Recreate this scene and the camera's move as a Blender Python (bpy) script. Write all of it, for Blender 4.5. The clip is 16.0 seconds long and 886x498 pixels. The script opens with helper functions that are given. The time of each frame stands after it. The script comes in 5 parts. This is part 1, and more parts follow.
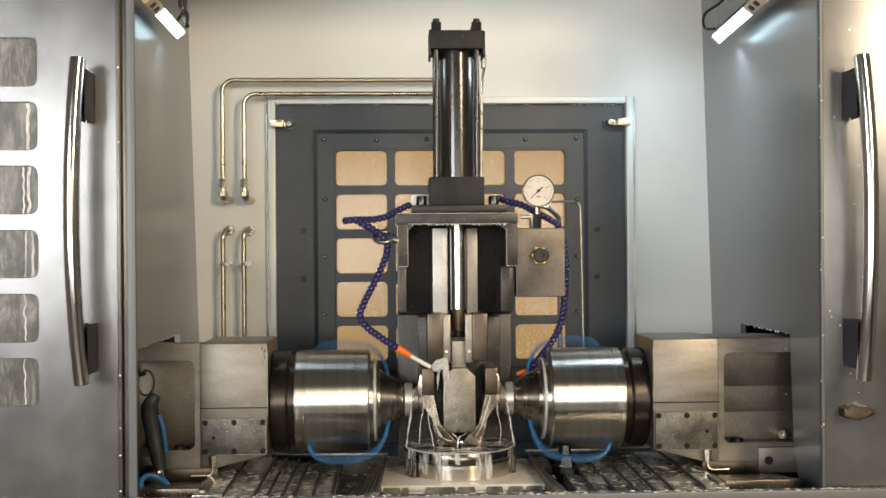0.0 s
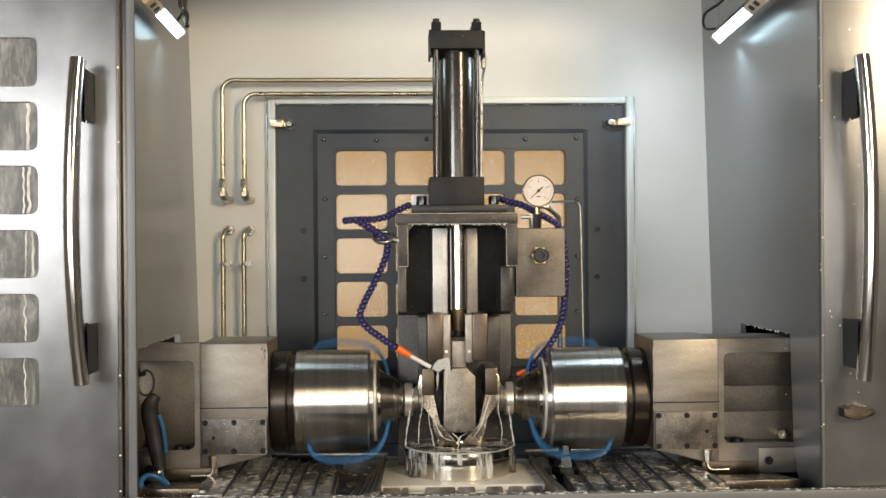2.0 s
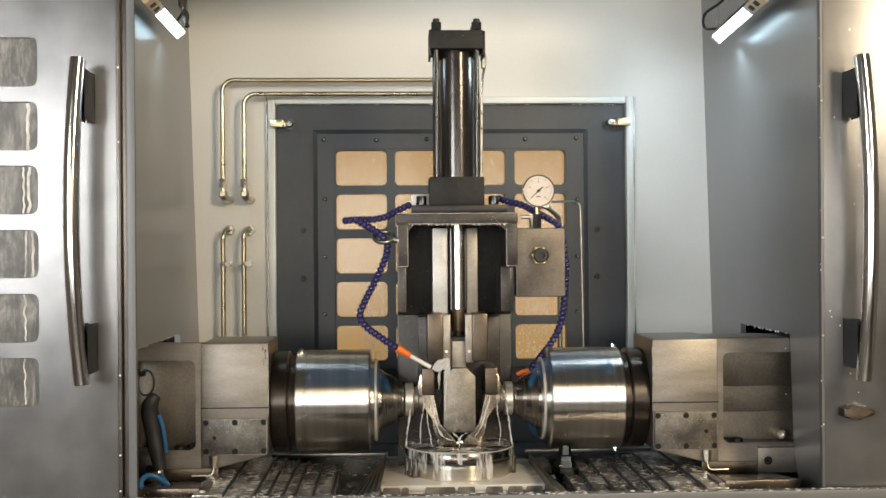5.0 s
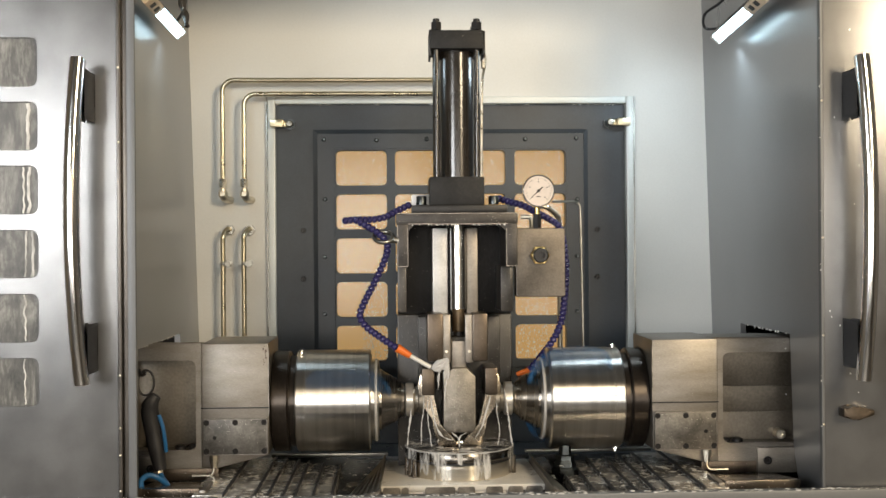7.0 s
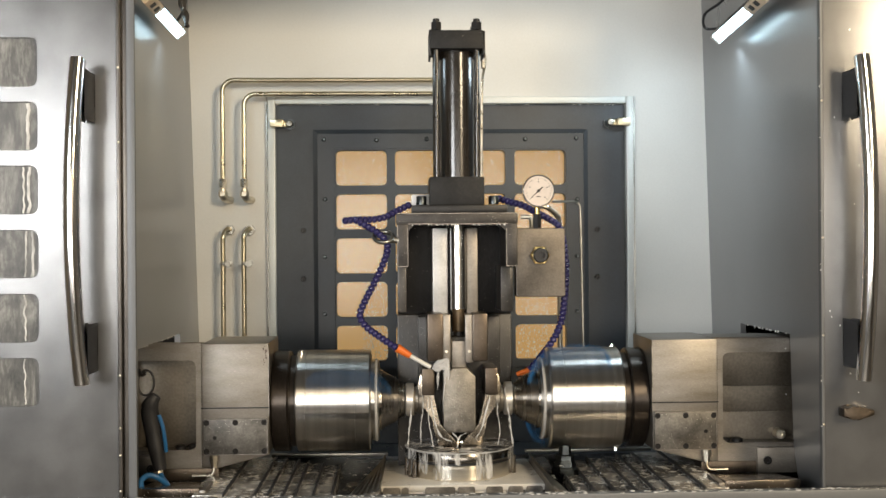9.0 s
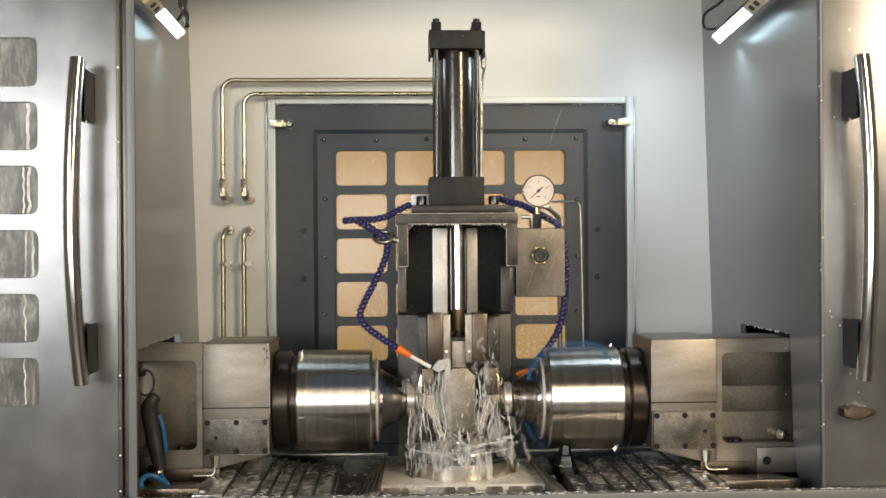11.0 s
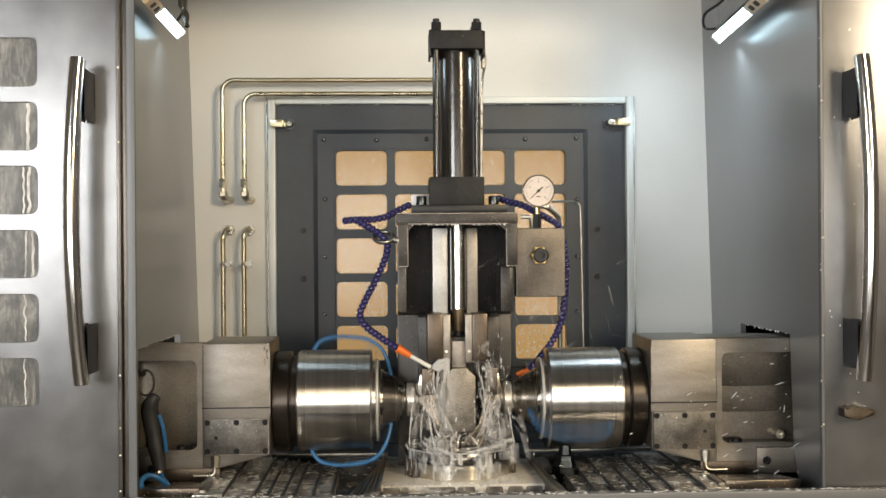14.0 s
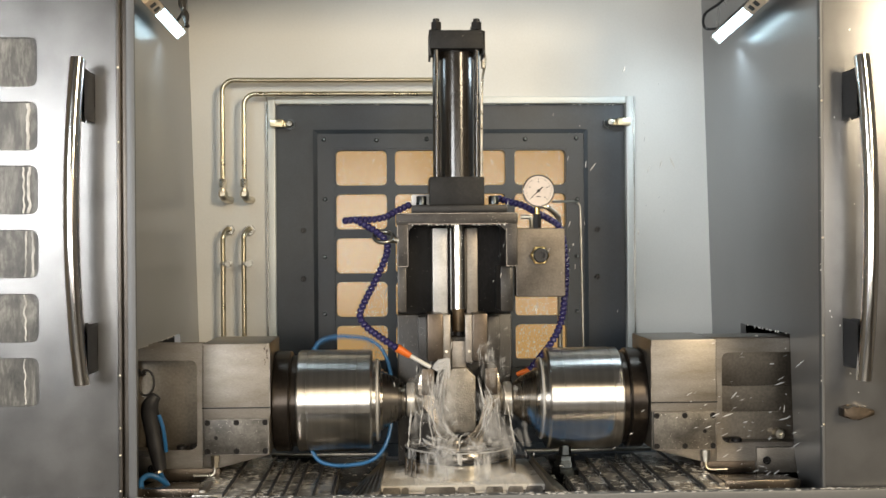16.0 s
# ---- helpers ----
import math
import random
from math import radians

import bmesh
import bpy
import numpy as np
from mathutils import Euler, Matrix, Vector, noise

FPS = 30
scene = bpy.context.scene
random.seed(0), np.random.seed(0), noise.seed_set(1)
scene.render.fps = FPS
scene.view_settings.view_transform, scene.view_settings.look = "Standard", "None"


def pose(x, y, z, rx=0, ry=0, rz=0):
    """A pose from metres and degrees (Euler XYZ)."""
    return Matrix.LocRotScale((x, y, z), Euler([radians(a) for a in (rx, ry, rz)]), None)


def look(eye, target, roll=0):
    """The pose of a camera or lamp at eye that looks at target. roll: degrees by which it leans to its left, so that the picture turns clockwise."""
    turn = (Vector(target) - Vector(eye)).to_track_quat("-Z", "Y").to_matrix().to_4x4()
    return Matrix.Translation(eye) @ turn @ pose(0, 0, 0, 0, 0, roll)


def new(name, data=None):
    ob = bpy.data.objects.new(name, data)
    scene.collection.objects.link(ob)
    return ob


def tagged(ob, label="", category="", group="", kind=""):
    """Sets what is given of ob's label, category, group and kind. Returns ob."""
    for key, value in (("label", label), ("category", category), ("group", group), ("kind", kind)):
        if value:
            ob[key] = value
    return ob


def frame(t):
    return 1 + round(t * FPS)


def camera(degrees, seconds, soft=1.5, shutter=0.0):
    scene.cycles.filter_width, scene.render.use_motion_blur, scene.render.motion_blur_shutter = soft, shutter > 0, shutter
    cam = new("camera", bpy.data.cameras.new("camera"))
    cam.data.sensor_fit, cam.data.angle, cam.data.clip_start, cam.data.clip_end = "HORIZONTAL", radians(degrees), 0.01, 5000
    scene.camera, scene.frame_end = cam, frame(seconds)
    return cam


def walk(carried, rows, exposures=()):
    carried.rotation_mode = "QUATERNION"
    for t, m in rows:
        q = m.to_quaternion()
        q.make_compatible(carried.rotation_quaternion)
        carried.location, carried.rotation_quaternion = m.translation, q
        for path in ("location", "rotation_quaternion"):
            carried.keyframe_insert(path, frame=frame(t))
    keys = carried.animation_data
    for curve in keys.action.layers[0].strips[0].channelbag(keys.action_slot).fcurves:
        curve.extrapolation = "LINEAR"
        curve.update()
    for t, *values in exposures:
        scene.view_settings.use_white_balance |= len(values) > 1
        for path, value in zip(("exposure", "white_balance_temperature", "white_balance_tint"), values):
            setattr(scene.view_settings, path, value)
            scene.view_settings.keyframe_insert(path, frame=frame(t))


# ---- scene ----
cam = camera(41.49, 16.0, soft=1.5, shutter=0.9)
EYE = Vector((0.0, 0.0, 1.35))
AIM = EYE + Vector((math.sin(math.radians(2.186)), math.cos(math.radians(2.186)), 0.0))
walk(cam, [(0.0, look(EYE, AIM, -0.4)), (16.0, look(EYE, AIM, -0.4))], exposures=[(0.0, 0.0), (16.0, 0.0)])

# ---- light ----
world = bpy.data.worlds.new("world")
scene.world = world
world.use_nodes = True
world.node_tree.nodes["Background"].inputs[0].default_value = (0.75, 0.85, 1.0, 1)
world.node_tree.nodes["Background"].inputs[1].default_value = 0.05


def area(name, eye, target, sx, sy, watts, colour):
    data = bpy.data.lights.new(name, "AREA")
    data.shape, data.size, data.size_y, data.energy, data.color = "RECTANGLE", sx, sy, watts, colour
    ob = new(name, data)
    ob.matrix_world = look(eye, target)
    return ob


WARM, COOL = (1.0, 0.93, 0.83), (0.74, 0.90, 1.0)
# hall lighting behind the open front, to both sides of the camera, and the two work lamps
area("hall_lamp_left", (-2.0, -1.3, 1.66), (0.0, 2.5, 1.5), 1.40, 0.90, 80, (0.98, 0.985, 0.98))
area("hall_lamp_right", (1.98, -1.3, 2.52), (0.0, 2.5, 1.6), 0.78, 1.0, 113, (1.0, 0.82, 0.57))
# unseen broad source assumed behind the camera, doubling as front fill
area("hall_front_fill", (0.0, -4.4, 1.45), (0.0, 2.3, 1.4), 3.6, 1.0, 90, WARM)
area("work_lamp_light_left", (-0.424, 2.30, 1.772), (0.05, 2.58, 1.15), 0.20, 0.03, 0.45, COOL)
area("work_lamp_light_right", (0.658, 2.34, 1.774), (0.20, 2.60, 1.20), 0.22, 0.03, 1.25, COOL)

# ---- materials ----


def mat(name, base, rough=0.5, metal=0.0, var=0.15, scale=8.0, fine=200.0, bump=0.05, rvar=0.12, stretch=(1, 1, 1),
        second=None, spots=0.0, spec=0.5, coat=0.0, brushed=0.0, foam=0.0, axis="X"):
    """A surface with broad stains, fine grain and slight relief."""
    m = bpy.data.materials.new(name)
    m.use_nodes = True
    nt = m.node_tree
    N, K = nt.nodes, nt.links
    b = N["Principled BSDF"]
    tc = N.new("ShaderNodeTexCoord")
    mp = N.new("ShaderNodeMapping")
    mp.inputs["Scale"].default_value = stretch
    K.new(tc.outputs["Object"], mp.inputs["Vector"])
    n1, n2 = N.new("ShaderNodeTexNoise"), N.new("ShaderNodeTexNoise")
    for n, s, d in ((n1, scale, 5), (n2, fine, 3)):
        n.inputs["Scale"].default_value, n.inputs["Detail"].default_value = s, d
        K.new(mp.outputs[0], n.inputs["Vector"])
    r = N.new("ShaderNodeValToRGB")
    lo = second if second else tuple(c * (1 - 1.6 * var) for c in base)
    hi = tuple(min(1, c * (1 + var)) for c in base)
    r.color_ramp.elements[0].color, r.color_ramp.elements[1].color = (*lo, 1), (*hi, 1)
    r.color_ramp.elements[0].position, r.color_ramp.elements[1].position = 0.32, 0.62
    K.new(n1.outputs[0], r.inputs[0])
    mx = N.new("ShaderNodeMix")
    mx.data_type, mx.blend_type = "RGBA", "OVERLAY"
    mx.inputs[0].default_value = min(1, var * 1.6)
    K.new(r.outputs[0], mx.inputs[6])
    K.new(n2.outputs[0], mx.inputs[7])
    colour = mx.outputs[2]
    if spots:
        v = N.new("ShaderNodeTexVoronoi")
        v.inputs["Scale"].default_value = 290
        K.new(tc.outputs["Object"], v.inputs["Vector"])
        sp = N.new("ShaderNodeSeparateColor")
        K.new(v.outputs["Color"], sp.inputs[0])
        th = N.new("ShaderNodeMath")
        th.operation, th.use_clamp = "MULTIPLY_ADD", True
        th.inputs[1].default_value, th.inputs[2].default_value = 0.46, 0.46 * spots - 0.36
        K.new(sp.outputs[0], th.inputs[0])
        cut = N.new("ShaderNodeMath")
        cut.operation = "LESS_THAN"
        K.new(v.outputs["Distance"], cut.inputs[0])
        K.new(th.outputs[0], cut.inputs[1])
        wet = N.new("ShaderNodeMix")
        wet.data_type = "RGBA"
        wet.inputs[7].default_value = (0.5, 0.47, 0.42, 1)
        K.new(cut.outputs[0], wet.inputs[0])
        K.new(colour, wet.inputs[6])
        colour = wet.outputs[2]
    if foam:
        v = N.new("ShaderNodeTexNoise")
        v.inputs["Scale"].default_value, v.inputs["Detail"].default_value, v.inputs["Roughness"].default_value = 75, 4, 0.6
        K.new(tc.outputs["Object"], v.inputs["Vector"])
        cut = N.new("ShaderNodeMapRange")
        cut.inputs[1].default_value, cut.inputs[2].default_value = 0.66 - 0.2 * foam, 0.72 - 0.2 * foam
        K.new(v.outputs[0], cut.inputs[0])
        wet = N.new("ShaderNodeMix")
        wet.data_type = "RGBA"
        wet.inputs[7].default_value = (0.78, 0.75, 0.69, 1)
        K.new(cut.outputs[0], wet.inputs[0])
        K.new(colour, wet.inputs[6])
        colour = wet.outputs[2]
    K.new(colour, b.inputs["Base Color"])
    mr = N.new("ShaderNodeMapRange")
    mr.inputs[3].default_value, mr.inputs[4].default_value = max(0.03, rough - rvar), min(1, rough + rvar)
    K.new(n1.outputs[0], mr.inputs[0])
    K.new(mr.outputs[0], b.inputs["Roughness"])
    b.inputs["Metallic"].default_value = metal
    if spots or foam:
        dry = N.new("ShaderNodeMath")
        dry.operation, dry.use_clamp = "MULTIPLY_ADD", True
        dry.inputs[1].default_value, dry.inputs[2].default_value = -metal, metal
        K.new(cut.outputs[0], dry.inputs[0])
        K.new(dry.outputs[0], b.inputs["Metallic"])
    b.inputs["Specular IOR Level"].default_value = spec
    b.inputs["Coat Weight"].default_value = coat
    if brushed:
        tg = N.new("ShaderNodeTangent")
        tg.direction_type, tg.axis = "RADIAL", axis
        K.new(tg.outputs[0], b.inputs["Tangent"])
        b.inputs["Anisotropic"].default_value = brushed
        b.inputs["Anisotropic Rotation"].default_value = 0.25
    if bump:
        bp = N.new("ShaderNodeBump")
        bp.inputs["Strength"].default_value, bp.inputs["Distance"].default_value = bump, 0.002
        K.new(n2.outputs[0], bp.inputs["Height"])
        K.new(bp.outputs[0], b.inputs["Normal"])
    return m


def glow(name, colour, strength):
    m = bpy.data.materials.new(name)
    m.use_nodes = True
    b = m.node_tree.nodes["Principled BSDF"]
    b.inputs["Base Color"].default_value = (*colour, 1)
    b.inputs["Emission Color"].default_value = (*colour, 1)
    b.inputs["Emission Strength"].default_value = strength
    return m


def clear(name, tint, rough, alpha=1.0, passing=0.85):
    m = bpy.data.materials.new(name)
    m.use_nodes = True
    b = m.node_tree.nodes["Principled BSDF"]
    b.inputs["Base Color"].default_value = (*tint, 1)
    b.inputs["Roughness"].default_value = rough
    b.inputs["IOR"].default_value = 1.33
    b.inputs["Transmission Weight"].default_value = passing
    b.inputs["Alpha"].default_value = alpha
    return m


M_DOOR = mat("grey_powder_coat", (0.152, 0.152, 0.152), 0.24, 0.64, 0.16, 9, 650, 0.07, 0.04)
M_SIDE = mat("grey_side_sheet", (0.285, 0.290, 0.296), 0.29, 0.62, 0.06, 3, 300, 0.015, 0.04)
M_WHITE = mat("off_white_paint", (0.66, 0.65, 0.615), 0.42, 0.0, 0.055, 2.5, 200, 0.06, 0.07)
M_SLATE = mat("slate_blue_paint", (0.028, 0.035, 0.043), 0.40, 0.0, 0.16, 9, 300, 0.08, 0.08)
M_FRAME = mat("pale_door_frame", (0.60, 0.62, 0.60), 0.38, 0.1, 0.06, 6, 200, 0.05)
M_PANE = clear("splashed_pane", (0.97, 0.96, 0.94), 0.14, passing=1.0)
# hall wall behind the panes: emission stands in for the light on it
M_TAN = glow("glowing_hall_wall", (0.62, 0.39, 0.155), 0.54)
M_PIPE = mat("zinc_yellow_pipe", (0.54, 0.48, 0.34), 0.3, 1.0, 0.05, 20, 300, 0.0)
M_ZINC = mat("zinc_fitting", (0.65, 0.60, 0.50), 0.3, 1.0, 0.12, 40, 300, 0.03)
M_HOUSE = mat("ground_steel_housing", (0.198, 0.184, 0.165), 0.38, 0.8, 0.2, 9, 260, 0.07, 0.12, (1, 1, 4), (0.165, 0.145, 0.118), spots=0.05)
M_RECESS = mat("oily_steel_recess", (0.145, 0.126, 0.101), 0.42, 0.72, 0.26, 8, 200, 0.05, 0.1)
M_PLATE = mat("worn_cover_plate", (0.118, 0.110, 0.098), 0.40, 0.75, 0.3, 22, 260, 0.08, 0.12, spots=0.2)
M_TURN = mat("turned_bright_steel", (0.62, 0.60, 0.57), 0.33, 1.0, 0.08, 3, 60, 0.004, 0.04, (25, 1, 1), brushed=0.93)
M_BLACK = mat("blackened_steel", (0.018, 0.017, 0.017), 0.40, 0.3, 0.3, 20, 300, 0.08, 0.1)
M_BLACKWET = mat("wet_black_steel", (0.044, 0.040, 0.036), 0.32, 0.1, 0.45, 14, 300, 0.12, 0.12, (1, 1, 0.5), spots=0.22, spec=0.4)
M_GLOSS = mat("gloss_black_paint", (0.022, 0.018, 0.014), 0.19, 0.0, 0.3, 30, 90, 0.22, 0.06, (1, 1, 0.3), spec=0.6)
M_CHROME = mat("chrome", (0.84, 0.83, 0.81), 0.13, 1.0, 0.03, 20, 300, 0.01, 0.03)
M_WAY = mat("ground_guide_steel", (0.46, 0.455, 0.445), 0.46, 0.75, 0.15, 20, 300, 0.06, 0.08, spots=0.12)
M_JAW = mat("oily_brown_steel", (0.100, 0.080, 0.062), 0.36, 0.9, 0.2, 24, 260, 0.1, 0.1, spots=0.12)
M_CAST = mat("forged_steel_blank", (0.22, 0.20, 0.17), 0.42, 0.9, 0.18, 60, 300, 0.35, 0.1, spots=0.3)
M_BRASS = mat("brass", (0.62, 0.47, 0.20), 0.3, 1.0, 0.1, 30, 300, 0.03)
M_HOSE = mat("violet_blue_plastic", (0.026, 0.022, 0.098), 0.28, 0.0, 0.15, 60, 300, 0.03)
M_BLUE = mat("blue_air_hose", (0.022, 0.125, 0.30), 0.35, 0.0, 0.1, 60, 300, 0.03)
M_ORANGE = mat("orange_plastic", (0.75, 0.16, 0.02), 0.4, 0.0, 0.08, 60, 300, 0.02)
M_WHITEP = mat("white_plastic", (0.75, 0.74, 0.70), 0.35, 0.0, 0.04, 60, 300, 0.02)
M_DIAL = mat("dial_face", (0.68, 0.60, 0.54), 0.4, 0.0, 0.03, 60, 300, 0.0)
M_INK = mat("dial_ink", (0.02, 0.02, 0.02), 0.5, 0.0, 0.05, 60, 300, 0.0)
M_WAYCOVER = mat("wet_way_cover", (0.36, 0.345, 0.325), 0.26, 0.70, 0.3, 14, 200, 0.12, 0.12, foam=0.60)
M_PALLET = mat("wet_pallet_steel", (0.72, 0.70, 0.66), 0.3, 0.1, 0.12, 18, 200, 0.06, 0.1, foam=1.32)
M_RING = mat("ring_steel", (0.70, 0.66, 0.60), 0.33, 0.85, 0.15, 12, 200, 0.03, 0.06)
M_RINGBASE = mat("turned_ring_steel", (0.72, 0.67, 0.58), 0.3, 1.0, 0.1, 3, 60, 0.004, 0.05, (1, 1, 25), brushed=0.93, axis="Z")
M_RUN = clear("coolant_film", (0.97, 0.96, 0.94), 0.12, alpha=0.42, passing=0.25)
M_RUBBER = mat("black_rubber", (0.02, 0.02, 0.022), 0.5, 0.0, 0.2, 40, 300, 0.05)
M_LED = glow("led_tube", (0.66, 0.90, 1.0), 7.0)
# pane drops: bright glints put into a near-white colour
M_BEAD = clear("glint_white_bead", (1.0, 0.94, 0.82), 0.08, passing=0.05)
M_DROP = clear("coolant_drop", (0.97, 0.96, 0.94), 0.1, passing=0.25)
M_SPRAY = clear("coolant_spray", (0.97, 0.96, 0.94), 0.1, alpha=0.6, passing=0.25)
M_WATER = clear("coolant", (0.97, 0.96, 0.94), 0.08, alpha=0.62, passing=0.4)
M_SPLASH = clear("coolant_splash", (1.0, 0.99, 0.97), 0.2, alpha=0.30, passing=0.15)
M_YOKE = mat("wet_yoke_steel", (0.54, 0.47, 0.38), 0.26, 1.0, 0.25, 16, 200, 0.10, 0.1, spots=0.15)
M_STREAK = mat("pale_pane_streak", (0.62, 0.61, 0.58), 0.4, 0.0, 0.3, 60, 240, 0.1, 0.1, (1, 1, 0.3), (0.3, 0.29, 0.27))


def screen(name):
    """A scratched plastic pane: milky scour marks and streaks, with reflected patches put into its colour, each pane
    with its own.
    """
    m = bpy.data.materials.new(name)
    m.use_nodes = True
    nt = m.node_tree
    N, K = nt.nodes, nt.links
    b = N["Principled BSDF"]
    tc, info = N.new("ShaderNodeTexCoord"), N.new("ShaderNodeObjectInfo")
    shift = N.new("ShaderNodeVectorMath")
    shift.operation = "SCALE"
    shift.inputs[0].default_value = (7.0, 0.0, 3.0)
    K.new(info.outputs["Random"], shift.inputs["Scale"])
    add = N.new("ShaderNodeVectorMath")
    K.new(tc.outputs["Object"], add.inputs[0])
    K.new(shift.outputs[0], add.inputs[1])
    outs = []
    for stretch, scale, detail, twist in (((1, 1, 0.35), 22, 6, 1.2), ((1, 1, 0.25), 190, 4, 0.0)):
        mp = N.new("ShaderNodeMapping")
        mp.inputs["Scale"].default_value = stretch
        mp.inputs["Rotation"].default_value = (0, 0.12, 0)
        K.new(add.outputs[0], mp.inputs["Vector"])
        n = N.new("ShaderNodeTexNoise")
        n.inputs["Scale"].default_value, n.inputs["Detail"].default_value = scale, detail
        n.inputs["Roughness"].default_value, n.inputs["Distortion"].default_value = 0.68, twist
        K.new(mp.outputs[0], n.inputs["Vector"])
        outs.append(n.outputs[0])
    mix = N.new("ShaderNodeMath")
    mix.operation = "MULTIPLY_ADD"
    mix.inputs[1].default_value = 0.35
    K.new(outs[1], mix.inputs[0])
    K.new(outs[0], mix.inputs[2])
    r = N.new("ShaderNodeValToRGB")
    e = r.color_ramp.elements
    e[0].position, e[0].color = 0.48, (0.045, 0.045, 0.043, 1)
    e[1].position, e[1].color = 0.92, (0.34, 0.335, 0.31, 1)
    mid = r.color_ramp.elements.new(0.66)
    mid.color = (0.105, 0.102, 0.094, 1)
    K.new(mix.outputs[0], r.inputs[0])
    K.new(r.outputs[0], b.inputs["Base Color"])
    b.inputs["Roughness"].default_value = 0.36
    b.inputs["Specular IOR Level"].default_value = 0.3
    bp = N.new("ShaderNodeBump")
    bp.inputs["Strength"].default_value, bp.inputs["Distance"].default_value = 0.12, 0.002
    K.new(outs[1], bp.inputs["Height"])
    K.new(bp.outputs[0], b.inputs["Normal"])
    return m


def streaky(name, tint, rough, thin, thick, scale, stretch, passing=0.1):
    """Running coolant whose cover is torn into upright streaks."""
    m = clear(name, tint, rough, thick, passing)
    nt = m.node_tree
    N, K = nt.nodes, nt.links
    tc, mp = N.new("ShaderNodeTexCoord"), N.new("ShaderNodeMapping")
    mp.inputs["Scale"].default_value = stretch
    K.new(tc.outputs["Object"], mp.inputs["Vector"])
    n = N.new("ShaderNodeTexNoise")
    n.inputs["Scale"].default_value, n.inputs["Detail"].default_value, n.inputs["Distortion"].default_value = scale, 4, 0.6
    K.new(mp.outputs[0], n.inputs["Vector"])
    mr = N.new("ShaderNodeMapRange")
    mr.inputs[1].default_value, mr.inputs[2].default_value = 0.42, 0.66
    mr.inputs[3].default_value, mr.inputs[4].default_value = thin, thick
    K.new(n.outputs[0], mr.inputs[0])
    K.new(mr.outputs[0], N["Principled BSDF"].inputs["Alpha"])
    return m


# noise colour carries both scratches and imitated reflections
M_SCREEN = screen("scratched_screen_reflections")
M_TORN = streaky("coolant_veil", (1.0, 0.99, 0.97), 0.25, 0.01, 0.16, 170, (1, 1, 0.2), 0.0)
M_PUDDLE = streaky("coolant_puddle", (0.95, 0.94, 0.91), 0.08, 0.08, 0.70, 42, (1, 1, 1))
M_SHEET = streaky("coolant_sheet", (0.95, 0.94, 0.91), 0.15, 0.0, 0.62, 130, (1, 1, 0.16))
M_NOSE = mat("faced_steel_ring", (0.54, 0.525, 0.50), 0.45, 0.35, 0.08, 30, 300, 0.04)
M_GAPPLATE = mat("wet_gap_plate", (0.060, 0.062, 0.062), 0.25, 0.4, 0.35, 18, 200, 0.12, 0.12, foam=0.2)
M_VALVE = mat("oily_valve_plate", (0.125, 0.110, 0.094), 0.42, 0.8, 0.22, 14, 260, 0.07, 0.1)
M_COLUMN = mat("wet_black_column", (0.014, 0.013, 0.013), 0.45, 0.0, 0.4, 16, 300, 0.08, 0.1, (1, 1, 0.4), spots=0.16, spec=0.25)
M_SPATTER = mat("spattered_black_steel", (0.016, 0.015, 0.015), 0.35, 0.0, 0.3, 20, 300, 0.1, 0.1, spots=0.62, spec=0.3)
M_ROD = mat("chromed_rod", (0.84, 0.83, 0.81), 0.2, 1.0, 0.05, 30, 240, 0.08, 0.05, (1, 1, 0.2))
M_GREASE = mat("dried_grease", (0.035, 0.022, 0.016), 0.6, 0.0, 0.3, 60, 300, 0.2)
M_CUT = mat("dark_patch_steel", (0.20, 0.185, 0.165), 0.4, 0.0, 0.3, 40, 260, 0.08, 0.1)
M_TRIM = mat("bare_steel_trim", (0.115, 0.105, 0.095), 0.34, 1.0, 0.12, 12, 300, 0.05)
M_FRAMEGREY = mat("pale_grey_strip", (0.14, 0.145, 0.15), 0.45, 0.4, 0.06, 8, 300, 0.08)
M_BRACKET = mat("cream_bracket", (0.80, 0.66, 0.50), 0.45, 0.0, 0.1, 30, 300, 0.03)
M_TOOL = mat("dark_tool_steel", (0.42, 0.38, 0.33), 0.27, 1.0, 0.12, 8, 60, 0.01, 0.06, (12, 1, 1), brushed=0.9)
M_FRAMEBLACK = mat("worn_black_steel", (0.040, 0.036, 0.033), 0.42, 0.35, 0.45, 18, 300, 0.1, 0.12, second=(0.020, 0.018, 0.017), spots=0.24)
M_MATTBLACK = mat("satin_black_paint", (0.015, 0.015, 0.0155), 0.5, 0.0, 0.35, 20, 300, 0.10, spots=0.06, spec=0.25)
M_WAYDULL = mat("dull_guide_steel", (0.27, 0.245, 0.215), 0.42, 0.9, 0.2, 20, 300, 0.06, 0.1, spots=0.12)
M_BRASSY = mat("bronze_rod_end", (0.46, 0.36, 0.25), 0.3, 1.0, 0.12, 24, 300, 0.04)
M_WETBROWN = mat("wet_brown_steel", (0.15, 0.125, 0.10), 0.24, 0.85, 0.22, 20, 200, 0.06, 0.1, spots=0.35)
M_SLATEDARK = mat("dark_bed_paint", (0.044, 0.050, 0.058), 0.30, 0.0, 0.2, 10, 200, 0.05, spots=0.1)
M_ZINCDARK = mat("wet_dark_zinc", (0.075, 0.085, 0.09), 0.30, 1.0, 0.2, 30, 200, 0.05)
M_FLANGE = mat("foaming_flange_steel", (0.155, 0.142, 0.126), 0.2, 1.0, 0.15, 12, 200, 0.03, 0.06, spots=0.2)
M_CEIL = mat("hall_roof_sheet", (0.07, 0.075, 0.08), 0.7, 0.0, 0.1, 2, 60, 0.05)
